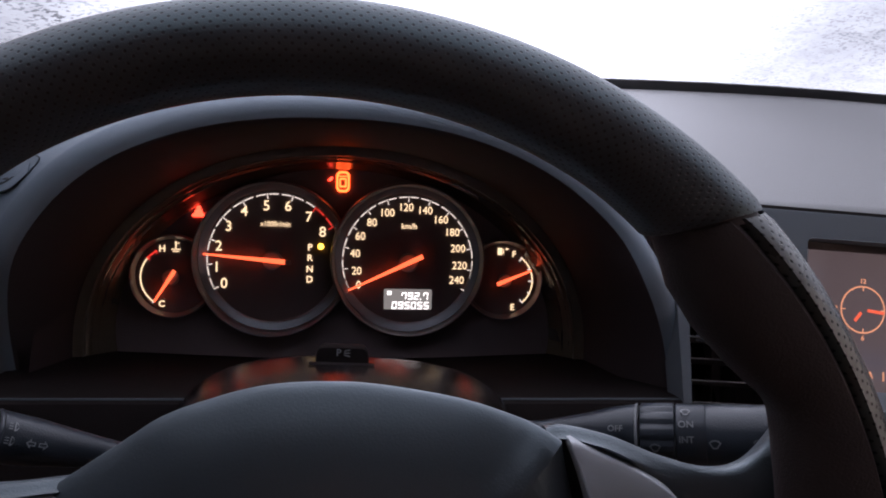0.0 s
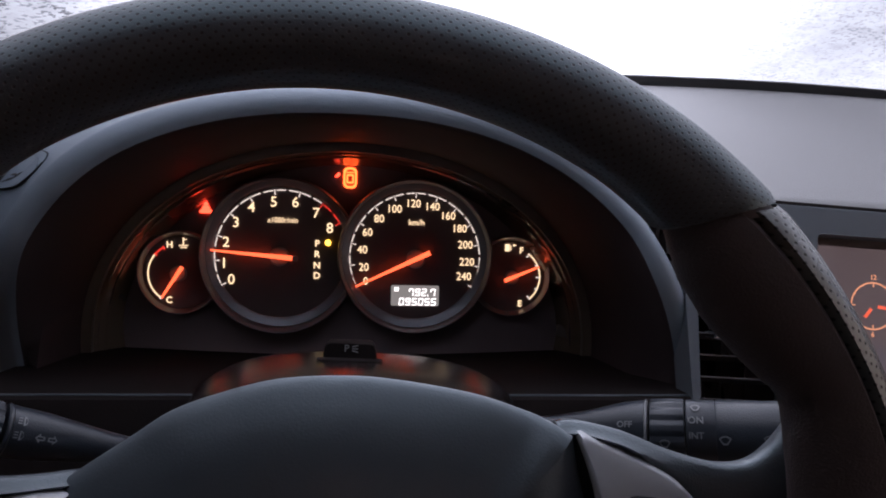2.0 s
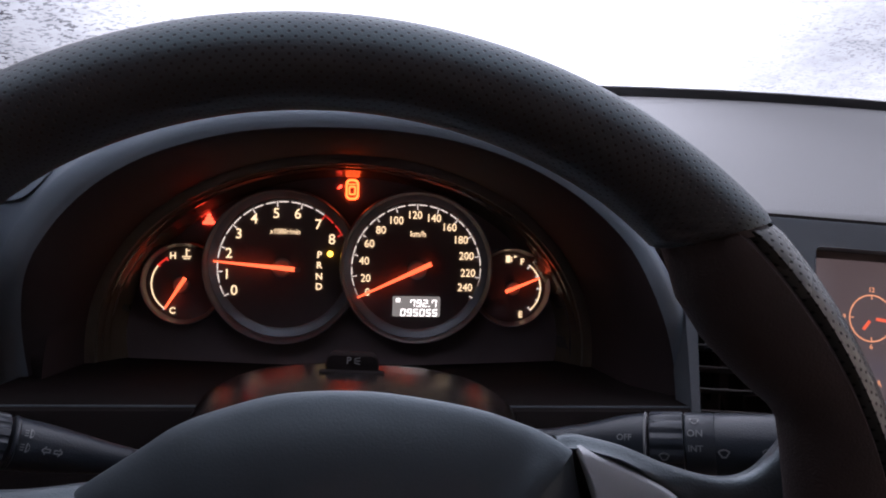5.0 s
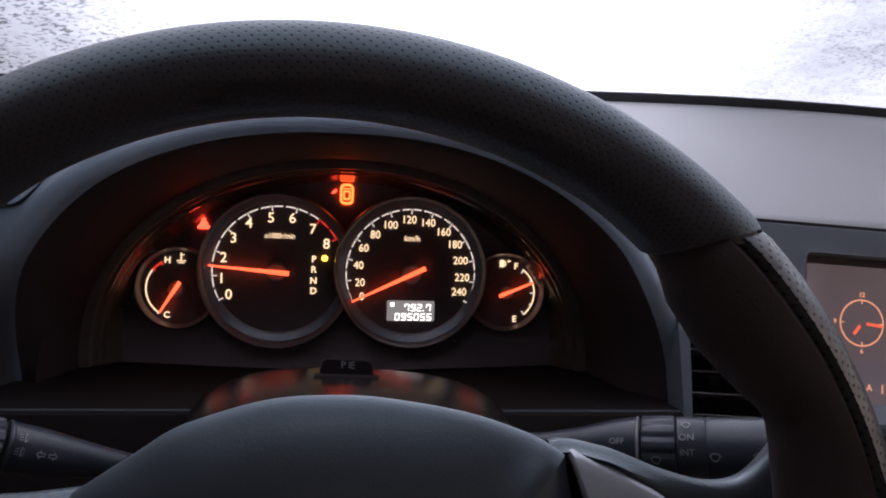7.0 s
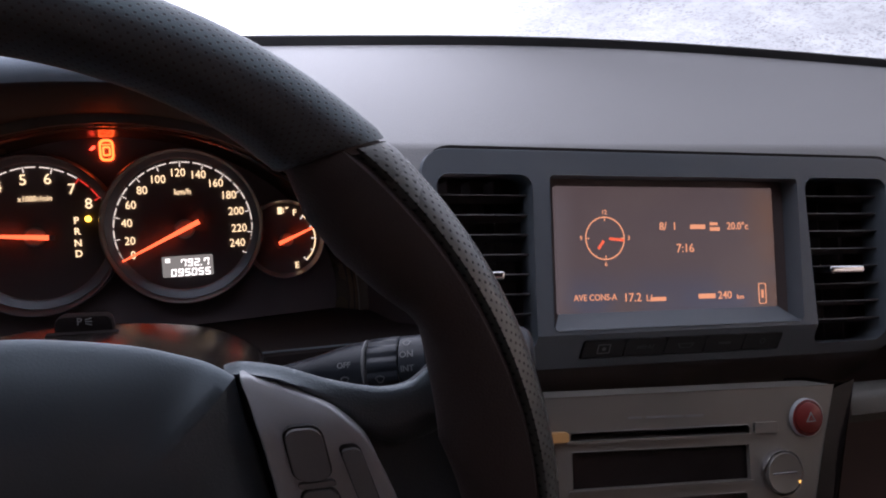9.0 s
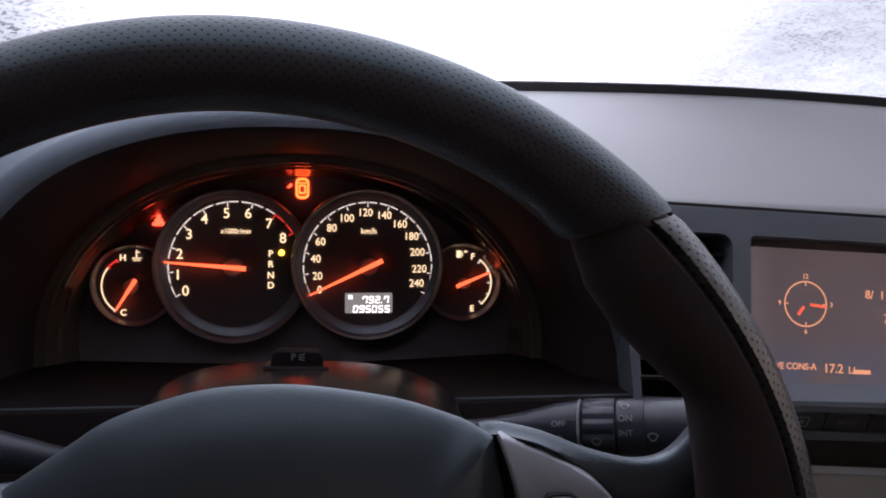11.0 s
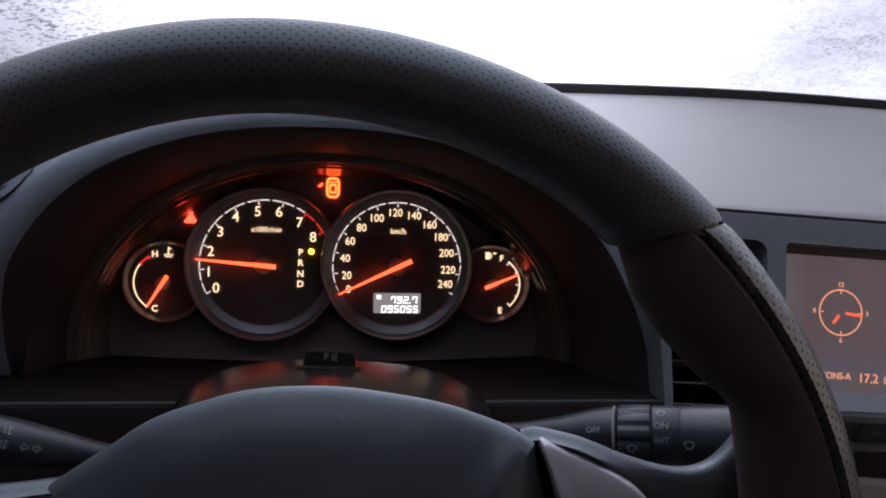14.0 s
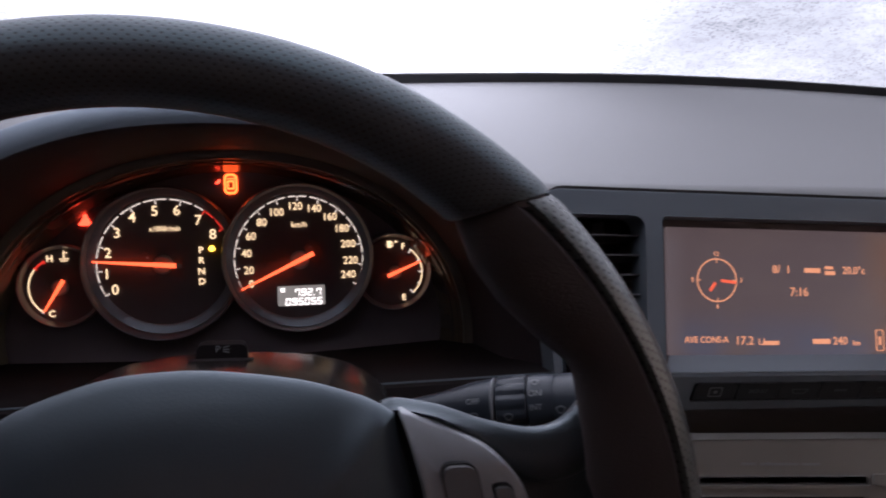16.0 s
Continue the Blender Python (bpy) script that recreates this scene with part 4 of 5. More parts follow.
def spoke(side):
    """Black bridge, silver trim and buttons of one spoke; side 1 is towards the car's middle."""
    f = lambda pts: [(side * u, v) for u, v in pts]
    if side > 0:
        top = [(0.0690, 0.0572), (0.0745, 0.0590), (0.0845, 0.0583), (0.0920, 0.0562), (0.1000, 0.0532), (0.1115, 0.0500), (0.1196, 0.0488), (0.1270, 0.0500), (0.1330, 0.0548), (0.1385, 0.0630), (0.1440, 0.0740)]
        trim = [(0.0738, 0.0571), (0.0812, 0.0552), (0.0912, 0.0516), (0.0998, 0.0474), (0.1052, 0.0430), (0.1114, 0.0360), (0.1152, 0.0278), (0.1196, 0.0180), (0.1218, 0.0100), (0.1250, -0.0120), (0.1100, -0.0330), (0.0920, -0.0330), (0.0866, 0.0050), (0.0846, 0.0155), (0.0802, 0.0350), (0.0763, 0.0490)]
        shift = 0.0
    else:
        top = [(0.0560, 0.0385), (0.0780, 0.0392), (0.0920, 0.0394), (0.1045, 0.0396), (0.1118, 0.0400), (0.1211, 0.0425), (0.1290, 0.0500), (0.1345, 0.0600), (0.1400, 0.0720)]
        trim = [(0.0690, 0.0352), (0.0775, 0.0363), (0.0920, 0.0365), (0.1044, 0.0357), (0.1117, 0.0335), (0.1163, 0.0310), (0.1210, 0.0195), (0.1238, 0.0088), (0.1240, -0.0120), (0.1100, -0.0330), (0.0920, -0.0330), (0.0900, 0.0050), (0.0860, 0.0200), (0.0800, 0.0320)]
        shift = -0.0040
    line = [Vector(p) for p in spline(top, 5)]
    rows_b = []
    for k, p in enumerate(line):
        d = (line[min(k + 1, len(line) - 1)] - line[max(k - 1, 0)]).normalized()
        down = Vector((d.y, -d.x))
        reach = float(np.interp(p.x, (0.074, 0.085, 0.092, 0.100, 0.108, 0.114, 0.122, 0.135), (0.0030, 0.0034, 0.0042, 0.0060, 0.0100, 0.0150, 0.0190, 0.0200))) if side > 0 else float(np.interp(p.x, (0.080, 0.112, 0.121, 0.135), (0.0026, 0.0034, 0.0100, 0.0160)))
        tip = -0.0098 - 0.22 * max(0.0, reach - 0.004)
        row = [(p + down * w, n) for w, n in ((0.0150, -0.0330), (0.0060, -0.0280), (0.0014, -0.0210), (0.0, -0.0160), (0.0003, -0.0144), (0.0010 + 0.02 * reach, -0.0130), (0.0012 + 0.14 * reach, -0.0119), (0.40 * reach + 0.0008, -0.0104 + 0.10 * (tip + 0.0098)), (0.70 * reach, -0.0096 + 0.35 * (tip + 0.0098)), (0.90 * reach, tip), (reach, tip - 0.0012), (reach + 0.0008, tip - 0.0048))]
        x = 0.078 + 0.072 * k / (len(line) - 1)
        row += [(Vector((x, 0.020 + 0.010 * k / (len(line) - 1))), -0.0185), (Vector((x, -0.055)), -0.0172)]
        low = 0.0085 * (1 - min(1.0, max(0.0, (p.x - 0.070) / 0.026))) ** 2
        rows_b.append([(side * q.x, q.y, n - low) for q, n in row])
    body = part("spoke", loft(rows_b, closed=False), SPOKE, wheel, "charcoal moulded spoke", edge=70)
    pts = [Vector(p) for p in spline(trim, 4, True)]
    mid = sum(pts, Vector((0, 0))) / len(pts)
    top_v = max(p.y for p in pts)

    def crown(v):
        """The trim's upper part leans back, the rest stands upright."""
        t = max(0.0, (top_v - v) / 0.0150)
        return 0.0095 * (t if t < 0.85 else 1.0 - 0.15 * math.exp(-(t - 0.85) / 0.15))
    rings_t = []
    for scale, dn in ((1.0, -0.0210), (1.0, -0.0140), (0.992, -0.0128), (0.980, -0.0122), (0.955, -0.0119), (0.85, -0.0119), (0.70, -0.0119), (0.50, -0.0119), (0.30, -0.0119), (0.02, -0.0119)):
        rings_t.append([(side * (mid.x + (p.x - mid.x) * scale), mid.y + (p.y - mid.y) * scale, dn + crown(mid.y + (p.y - mid.y) * scale)) for p in pts])
    plate = part("spoke_trim", loft(rings_t), SILVER, wheel, "silver-painted spoke trim")

    def button(name, quad, n, lab):
        q = [(side * u, v + shift) for u, v in quad]
        part("button_gap", slab([(u * 1.0 + (u - sum(p[0] for p in q) / len(q)) * 0.10, v + (v - sum(p[1] for p in q) / len(q)) * 0.07) for u, v in q], -0.0120, -0.0018), RUBBER, plate, "dark gap round the button", smooth=False)
        part(name, slab(q, -0.0120, n, 0.0014, 4), KEYCAP, plate, lab)
    def capsule(c, w, h, lean, cut0, cut1):
        return [(c[0] + u + lean * v, c[1] + v) for u, v in rounded(-w / 2, w / 2, -cut0, cut1, min(w, h) * 0.33, 4)]
    button("button_upper", capsule((0.0924, 0.0348), 0.0110, 0.018, -0.22, 0.0083, 0.0083), -0.0002, "dark grey rocker button")
    button("button_lower", capsule((0.0973, 0.0148), 0.0110, 0.018, -0.22, 0.0086, 0.0085), -0.0004, "dark grey rocker button")
    part("button_rib", slab([(side * u, v + shift) for u, v in capsule((0.0951, 0.0250), 0.0112, 0.003, -0.22, 0.0009, 0.0009)], -0.0120, -0.0006, 0.0006, 3), KEYCAP, plate, "narrow rib between the buttons")
    button("button_slim", capsule((0.1102, 0.0202), 0.0060, 0.030, -0.34, 0.0152, 0.0152), -0.0004, "slim dark grey button")


spoke(1)
spoke(-1)

# ---- steering column ----
column = thing("steering_column", WHEEL, "black plastic steering column cover", "steering column")
col_rings = []
for n, hw, top, bot in ((-0.045, 0.060, 0.022, -0.04), (-0.075, 0.076, 0.0285, -0.05), (-0.110, 0.083, 0.0325, -0.05), (-0.150, 0.086, 0.0345, -0.05), (-0.185, 0.087, 0.0345, -0.05), (-0.196, 0.086, 0.0325, -0.05), (-0.203, 0.084, 0.026, -0.05), (-0.206, 0.080, 0.010, -0.045)):
    ring = []
    for j in range(40):
        t = 2 * math.pi * j / 40
        c, s = math.cos(t), math.sin(t)
        ring.append((0.0085 + 0.965 * hw * math.copysign(abs(c) ** 0.8, c), (top if s > 0 else -bot) * math.copysign(abs(s) ** 0.9, s), n))
    col_rings.append(ring)
part("cover", loft(col_rings, caps=True), COLUMN, column)
sw = part("parking_light_switch", loft([[(0.0040 + u * w, v * w, n) for u, v in ((-0.0133, 0.0), (-0.0126, 0.0060), (-0.0114, 0.0078), (-0.0095, 0.0084), (0.0095, 0.0084), (0.0114, 0.0078), (0.0126, 0.0060), (0.0133, 0.0))] for w, n in ((0.85, -0.188), (0.96, -0.184), (1.0, -0.1755), (0.97, -0.1742))], closed=True, caps=True), SHELF, column, "black parking-light rocker switch")
sw.matrix_local = Matrix.Translation((0.0, 0.0335, 0.0))
part("switch_bezel", loft([[(0.0040 + u, 0.0338 + v, n) for u, v in ((-0.0162, -0.002), (-0.0158, 0.0010), (0.0158, 0.0010), (0.0162, -0.002))] for n in (-0.1730, -0.1680)], caps=True), SHELF, column, "dark switch surround", smooth=False)
writing("lettering", "P", 0.0048, PRINT, sw, 0.0022, 0.0058, -0.1738, bold=0.00008)
for i, v in enumerate((0.0045, 0.0058, 0.0071)):
    bar("light_mark", 0.0048, 0.0078, v - 0.0003, v + 0.0003, -0.1739, PRINT, sw, turn=(-14, 0, 14)[i])


def stalk(name, a, b, label, marks, ring_mat=PRINT, slim=1.0):
    """A stalk from a to b in the wheel's space: tapered arm, knurled collar, barrel with a domed end."""
    a, b = Vector(a), Vector(b)
    d = (b - a).normalized()
    up = Vector((0, 1, 0)) - d * d.y
    m = WHEEL @ Matrix.Translation(a) @ axes((0, 0, 0), d, up)
    st = thing(name, m, label, "control stalk")
    L = (b - a).length

    def section(x, ry, rz, k=24):
        ry, rz = ry * slim, rz * slim
        return [(x, ry * math.cos(2 * math.pi * j / k), rz * math.sin(2 * math.pi * j / k)) for j in range(k)]
    part("arm", loft([section(x * L, r, r * 0.85) for x, r in ((0.0, 0.0045), (0.12, 0.0055), (0.24, 0.0080), (0.36, 0.0116), (0.43, 0.0126))], caps=True), STALK, st)
    part("collar", loft([section(x * L, r, r) for x, r in ((0.427, 0.0122), (0.430, 0.0129), (0.434, 0.0129), (0.437, 0.0122))], caps=True), ring_mat, st, "thin ring mark")
    kn = []
    for x, r in ((0.445, 0.0122 * slim), (0.45, 0.0127 * slim), (0.545, 0.0127 * slim), (0.55, 0.0122 * slim)):
        kn.append([(x * L, (r + (0.0004 if j % 6 < 4 else -0.0004)) * math.cos(2 * math.pi * j / 72), (r + (0.0004 if j % 6 < 4 else -0.0004)) * math.sin(2 * math.pi * j / 72)) for j in range(72)])
    part("knurled_ring", loft(kn, caps=True), STALK, st, "ribbed black twist ring")
    part("barrel", loft([section(x * L, r, r) for x, r in ((0.553, 0.0122), (0.558, 0.0128), (0.64, 0.0128), (0.644, 0.0124), (0.648, 0.0128), (0.94, 0.0122), (0.97, 0.0116), (0.99, 0.0096), (1.0, 0.006))], caps=True), STALK, st)
    for kind, x, ang, txt, size in marks:
        r = (0.0134 if x > 0.44 else 0.0080 + 0.0036 * (x - 0.24) / 0.12 + 0.0006) * slim
        t = radians(ang)
        mm = axes((x * L, r * math.cos(t), r * math.sin(t)), (1, 0, 0), (0, math.sin(t), -math.cos(t))) if ang > 0 else axes((x * L, r * math.cos(t), r * math.sin(t)), (-1, 0, 0), (0, -math.sin(t), math.cos(t)))
        if kind == "text":
            writing("lettering", txt, size, PRINT, st, 0, 0, 0, bold=0.00006, m=mm)
        elif kind == "arrows":
            for s in (-1, 1):
                part("arrow_mark", slab([(s * (0.0006 + p), q) for p, q in ((0.0034, 0.0), (0.0018, 0.0018), (0.0018, 0.0008), (0.0, 0.0008), (0.0, -0.0008), (0.0018, -0.0008), (0.0018, -0.0018))], 0, 0.0001, holes=[[(s * (0.0006 + p), q) for p, q in ((0.0028, 0.0), (0.0022, 0.0007), (0.0022, 0.0004), (0.0004, 0.0004), (0.0004, -0.0004), (0.0022, -0.0004), (0.0022, -0.0007))]]), PRINT, st, smooth=False, at=mm)
        elif kind == "lamp":
            d_out = [(size * 0.5 * math.sin(radians(a)) * 0.8, size * 0.5 * math.cos(radians(a))) for a in range(0, 181, 20)]
            d_in = [(0.12 * size + u * 0.62, v * 0.66) for u, v in d_out]
            part("symbol_mark", slab(d_out, 0, 0.0001, holes=[d_in]), PRINT, st, smooth=False, at=mm)
            for k in (-0.28, 0.0, 0.28):
                part("symbol_mark", box(-size * 0.55, -size * 0.15, k * size - size * 0.05, k * size + size * 0.05, 0, 0.0001), PRINT, st, smooth=False, at=mm)
        else:
            fan = [(u * size, v * size) for u, v in ((-0.55, 0.22), (-0.32, 0.42), (0.0, 0.50), (0.32, 0.42), (0.55, 0.22), (0.20, -0.34), (-0.20, -0.34))]
            part("symbol_mark", slab(fan, 0, 0.0001, holes=[[(u * 0.70, v * 0.66 + 0.02 * size) for u, v in fan]]), PRINT, st, smooth=False, at=mm)
    return st


stalk("wiper_stalk", (0.080, 0.018, -0.128), (0.197, 0.037, -0.078), "black wiper stalk with ribbed ring and printed settings", [
    ("text", 0.368, 62, "OFF", 0.0035), ("mark", 0.368, 92, "", 0.0038), ("mark", 0.585, 30, "", 0.0038), ("text", 0.585, 54, "ON", 0.0039), ("text", 0.585, 80, "INT", 0.0036),
    ("mark", 0.49, 96, "", 0.0042), ("mark", 0.668, 88, "", 0.0044), ("mark", 0.795, 86, "", 0.0044)])
stalk("light_stalk", (-0.055, -0.0072, -0.141), (-0.2155, 0.0593, -0.0457), "black light and indicator stalk with printed symbols", [
    ("lamp", 0.412, -50, "", 0.0036), ("lamp", 0.414, -78, "", 0.0036), ("arrows", 0.364, -78, "", 0.006)], STALK, 0.80)

# ---- centre panel: air vents, display, buttons ----
def tucked(bm, line=-0.0475, slope=0.66):
    """Folds all below the line away from the driver, as the panel's lower edge does."""
    bmesh.ops.bisect_plane(bm, geom=list(bm.verts) + list(bm.edges) + list(bm.faces), plane_co=(0, line, 0), plane_no=(0, 1, 0))
    for v in bm.verts:
        v.co.z -= max(0.0, line - v.co.y) * slope
    return bm


panel = thing("centre_panel", STACK, "slate grey centre panel with display recess and air vents", "dash panel")
LCD = rounded(-0.0835, 0.0775, -0.0350, 0.0455, 0.001, 2)
OPEN_S = rounded(-0.0918, 0.0885, -0.0450, 0.0505, 0.003, 3)
VENT_L = [(-0.102 + (u + 0.102) * (1 - 0.12 * (0.0505 - v) / 0.1085), v) for u, v in rounded(-0.1640, -0.1030, -0.0580, 0.0505, 0.008, 4)]
VENT_R = [(0.126 + (u - 0.126) * (1 - (0.20 if u < 0.126 else 0.09) * (0.0515 - v) / 0.1125), v) for u, v in rounded(0.0940, 0.1625, -0.0610, 0.0515, 0.008, 4)]
ROW = rounded(-0.0722, 0.0742, -0.0636, -0.0512, 0.002, 3)
frame_outline = [(u * (1 - 0.084 * (0.0655 - v) / 0.1345) if u < 0 else u, v) for u, v in rounded(-0.1740, 0.1730, -0.0690, 0.0655, 0.017, 6)]
part("frame", tucked(slab(frame_outline, -0.010, 0.0120, 0.0022, 3, holes=[OPEN_S, VENT_L, VENT_R, ROW])), FASCIA, panel, edge=25)
part("shadow_gap", tucked(slab([(u * (1.014 if u > 0 else 0.985), v * 1.018 + 0.0011) for u, v in frame_outline], -0.012, 0.0098, holes=[[(u * 0.99, v * 0.985) for u, v in frame_outline]])), SHELF, panel, "dark gap round the panel", smooth=False)
part("lower_lip", loft([[(u, v, n) for u in np.linspace(-0.166 + k, 0.164 - k, 9)] for v, n, k in ((-0.0680, -0.0022, 0.0), (-0.0715, -0.0048, 0.0), (-0.0760, -0.0095, 0.001), (-0.0830, -0.018, 0.003), (-0.092, -0.030, 0.006))], closed=False), SLAT, panel, "dark lower lip")


def display():
    scr = thing("display_screen", STACK, "lit display with an orange clock dial and trip readings", "display screen")
    part("glass", slab(LCD, -0.006, 0.0), SCREEN, scr, "dim violet display glass", smooth=False)
    part("surround", slab([(u * 1.03, v * 1.04) for u, v in OPEN_S], -0.008, -0.003), DARK, scr, "black display surround", smooth=False)
    part("ledge", loft([[(u, -0.0350, 0.0003) for u in (-0.0838, 0.0778)], [(u, -0.0362, 0.0012) for u in (-0.0845, 0.0790)], [(u, -0.0448, 0.0100) for u in (-0.0912, 0.0880)], [(u, -0.0449, -0.002) for u in (-0.0912, 0.0880)]], closed=False), FASCIA, scr, "slate grey ledge under the glass")
    ck = part("clock_ring", lathe([(0.01305, 0.0004), (0.01395, 0.0004)], 48), SCREENTEXT, scr, "lit clock dial", smooth=False, at=Matrix.Translation((-0.0497, 0.0122, 0)))
    for h in range(12):
        tick(ck, SCREENTEXT, 30 * h, 0.0110 if h % 3 == 0 else 0.0128, 0.0133, 0.0006, 0.0005)
    for txt, u, v in (("12", 0, 0.0166), ("3", 0.0168, 0), ("6", 0, -0.0166), ("9", -0.0168, 0)):
        writing("numeral", txt, 0.0040, SCREENTEXT, ck, u, v, 0.0004, bold=0.00005)
    for a, r0, r1 in ((-6, 0.0028, 0.0132), (233, 0.0020, 0.0085)):
        ob = part("clock_hand", box(r0, r1, -0.0009, 0.0009, 0.0006, 0.0008), SCREENRED, ck, "red clock hand", smooth=False)
        ob.matrix_local = Matrix.Rotation(radians(a), 4, "Z")
    def put(txt, u, v, size, sq=1.0):
        writing("lettering", txt, size, SCREENTEXT, scr, u, v, 0.0004, bold=0.00007, align="LEFT", squeeze=sq)
    put("8/  1", -0.0105, 0.0195, 0.0072)
    bar("lettering_bar", 0.0125, 0.0240, 0.0178, 0.0208, 0.0004, SCREENTEXT, scr)
    bar("symbol_bar", 0.0275, 0.0350, 0.0165, 0.0190, 0.0004, SCREENTEXT, scr)
    bar("symbol_bar", 0.0275, 0.0335, 0.0202, 0.0222, 0.0004, SCREENTEXT, scr)
    put("20.0\u00b0c", 0.0405, 0.0195, 0.0070, 0.95)
    put("7:16", 0.0015, 0.0050, 0.0078)
    put("AVE CONS-A", -0.0730, -0.0255, 0.0056, 0.92)
    put("17.2", -0.0385, -0.0262, 0.0076)
    put("L/", -0.0222, -0.0268, 0.0058)
    bar("lettering_bar", -0.0190, -0.0078, -0.0288, -0.0262, 0.0004, SCREENTEXT, scr)
    bar("lettering_bar", 0.0165, 0.0292, -0.0282, -0.0250, 0.0004, SCREENTEXT, scr)
    put("240", 0.0312, -0.0265, 0.0072)
    put("km", 0.0457, -0.0278, 0.0046)
    part("softkey", ring_of(rounded(0.0630, 0.0690, -0.0330, -0.0190, 0.001, 2), rounded(0.0636, 0.0684, -0.0324, -0.0196, 0.0008, 2), 0.0002, 0.0005), SCREENTEXT, scr, "outlined soft key", smooth=False)
    bar("softkey_mark", 0.0650, 0.0668, -0.0290, -0.0235, 0.0004, SCREENTEXT, scr)


display()


def vent(u0, u1, v_top, v_bot, knob_u, knob_v, lean):
    """Eight slats in a dark well, with a chrome tab in the middle."""
    vt = thing("air_vent", STACK, "black slatted air vent with a chrome tab", "air vent", "vents beside the display")
    part("well", slab([(u0 - 0.002, v_bot - 0.002), (u1 + 0.006, v_bot - 0.002), (u1 + 0.002, v_top + 0.002), (u0 - 0.002, v_top + 0.002)], -0.040, -0.034), DARK, vt, "dark well", smooth=False)
    for i in range(8):
        v = v_top - 0.0117 - i * 0.01215
        o = (v_top - v) / (v_top - v_bot)
        prof = [(0.0032, -0.0004), (0.0036, 0.0), (0.0034, 0.0005), (0.0025, 0.0007), (-0.006, -0.0008), (-0.012, -0.0026), (-0.0125, -0.0034), (-0.0065, -0.0020), (0.0022, -0.0005)]
        rings = [[(u, v + q, p) for p, q in prof] for u in np.linspace(u0 + 0.0004 + lean[0] * o, u1 - 0.0004 + lean[1] * o, 4)]
        part("slat", loft(rings, caps=True), SLAT, vt)
    for s in (0.25, 0.5, 0.75):
        u = u0 + (u1 - u0) * s
        part("vane", box(u - 0.0008, u + 0.0008, v_bot, v_top, -0.034, -0.015, 0.0004, 1), DARK, vt, "dark upright vane")
    part("tab", box(knob_u - 0.0140, knob_u + 0.0140, knob_v - 0.0026, knob_v + 0.0026, -0.002, 0.0125, 0.0018, 3), CHROME, vt, "bright chrome tab")
    return vt


vent(-0.1640, -0.1030, 0.0505, -0.0580, -0.1365, -0.0100, (0.0074, 0.0))
vent(0.0940, 0.1625, 0.0515, -0.0610, 0.1265, -0.0112, (0.0064, -0.0033))

keys = thing("display_buttons", STACK, "row of five black display buttons", "button row")
part("backing", tucked(slab(ROW, -0.004, 0.006)), DARK, keys, smooth=False)
for i in range(5):
    u0 = -0.0712 + i * 0.0290
    key = part("button", tucked(slab(rounded(u0, u0 + 0.0283, -0.0628, -0.0520, 0.0018, 3), 0.004, 0.0132, 0.0016, 3)), RUBBER, keys)
    cu, cv = u0 + 0.0141, -0.0572
    on = Matrix.Translation((cu, cv, 0.0135 + 0.66 * (cv + 0.0475))) @ Matrix.Rotation(math.atan(0.66), 4, "X")
    if i == 0:
        part("symbol_mark", ring_of(rounded(-0.0044, 0.0044, -0.0036, 0.0036, 0.0006, 2), rounded(-0.0037, 0.0037, -0.0029, 0.0029, 0.0004, 2), 0, 0.0001), PRINT, key, smooth=False, at=on)
        part("symbol_mark", lathe([(0.0014, 0.0001), (0.0002, 0.0001)], 12), PRINT, key, smooth=False, at=on)
    elif i == 1:
        writing("lettering", "MENU", 0.0044, DIMPRINT, key, 0, 0, 0, bold=0.00005, m=on)
    elif i == 2:
        part("symbol_mark", slab([(-0.0062, 0.0014), (0.0062, 0.0014), (0.0040, -0.0024), (-0.0040, -0.0024)], 0, 0.0001, holes=[[(-0.0050, 0.0008), (0.0050, 0.0008), (0.0034, -0.0018), (-0.0034, -0.0018)]]), DIMPRINT, key, smooth=False, at=on)
    elif i == 4:
        part("symbol_mark", lathe([(0.0016, 0.0001), (0.0022, 0.0001)], 14), DIMPRINT, key, smooth=False, at=on)
    else:
        part("lettering_bar", box(-0.0045, 0.0045, -0.0009, 0.0009, 0, 0.0001), DIMPRINT, key, smooth=False, at=on)

# ---- audio unit below ----
def slant(pts):
    """The unit lies level, so it runs downhill in the panel's own axes."""
    return [(u, v - 0.036 * (u + 0.03)) for u, v in pts]


audio = thing("audio_unit", STACK, "champagne-silver audio unit with disc slot and dark display", "car stereo")
face = [(-0.150, -0.0806), (-0.120, -0.0812), (0.084, -0.0852), (0.0924, -0.0856), (0.0823, -0.1213), (0.0734, -0.1573), (0.058, -0.230), (-0.150, -0.230)]
SLOT = slant(rounded(-0.0926, 0.0280, -0.1094, -0.1042, 0.0012, 3))
WIN = slant(rounded(-0.0920, 0.0270, -0.1374, -0.1158, 0.0010, 3))
LOWSLOT = slant(rounded(-0.0920, 0.0240, -0.1660, -0.1450, 0.0012, 3))
part("faceplate", slab(face, 0.004, 0.0300, 0.0018, 3, holes=[SLOT, WIN, LOWSLOT]), AUDIO, audio)
part("disc_slot", slab(slant(rounded(-0.094, 0.030, -0.111, -0.103, 0.001, 2)), 0.006, 0.012), DARK, audio, "dark disc slot", smooth=False)
part("dark_window", slab(slant(rounded(-0.094, 0.029, -0.139, -0.114, 0.001, 2)), 0.006, 0.0272), GLOSSY, audio, "blank dark display window", smooth=False)
part("lower_slot", slab(slant(rounded(-0.094, 0.026, -0.168, -0.143, 0.001, 2)), 0.006, 0.020), DARK, audio, "dark lower opening", smooth=False)
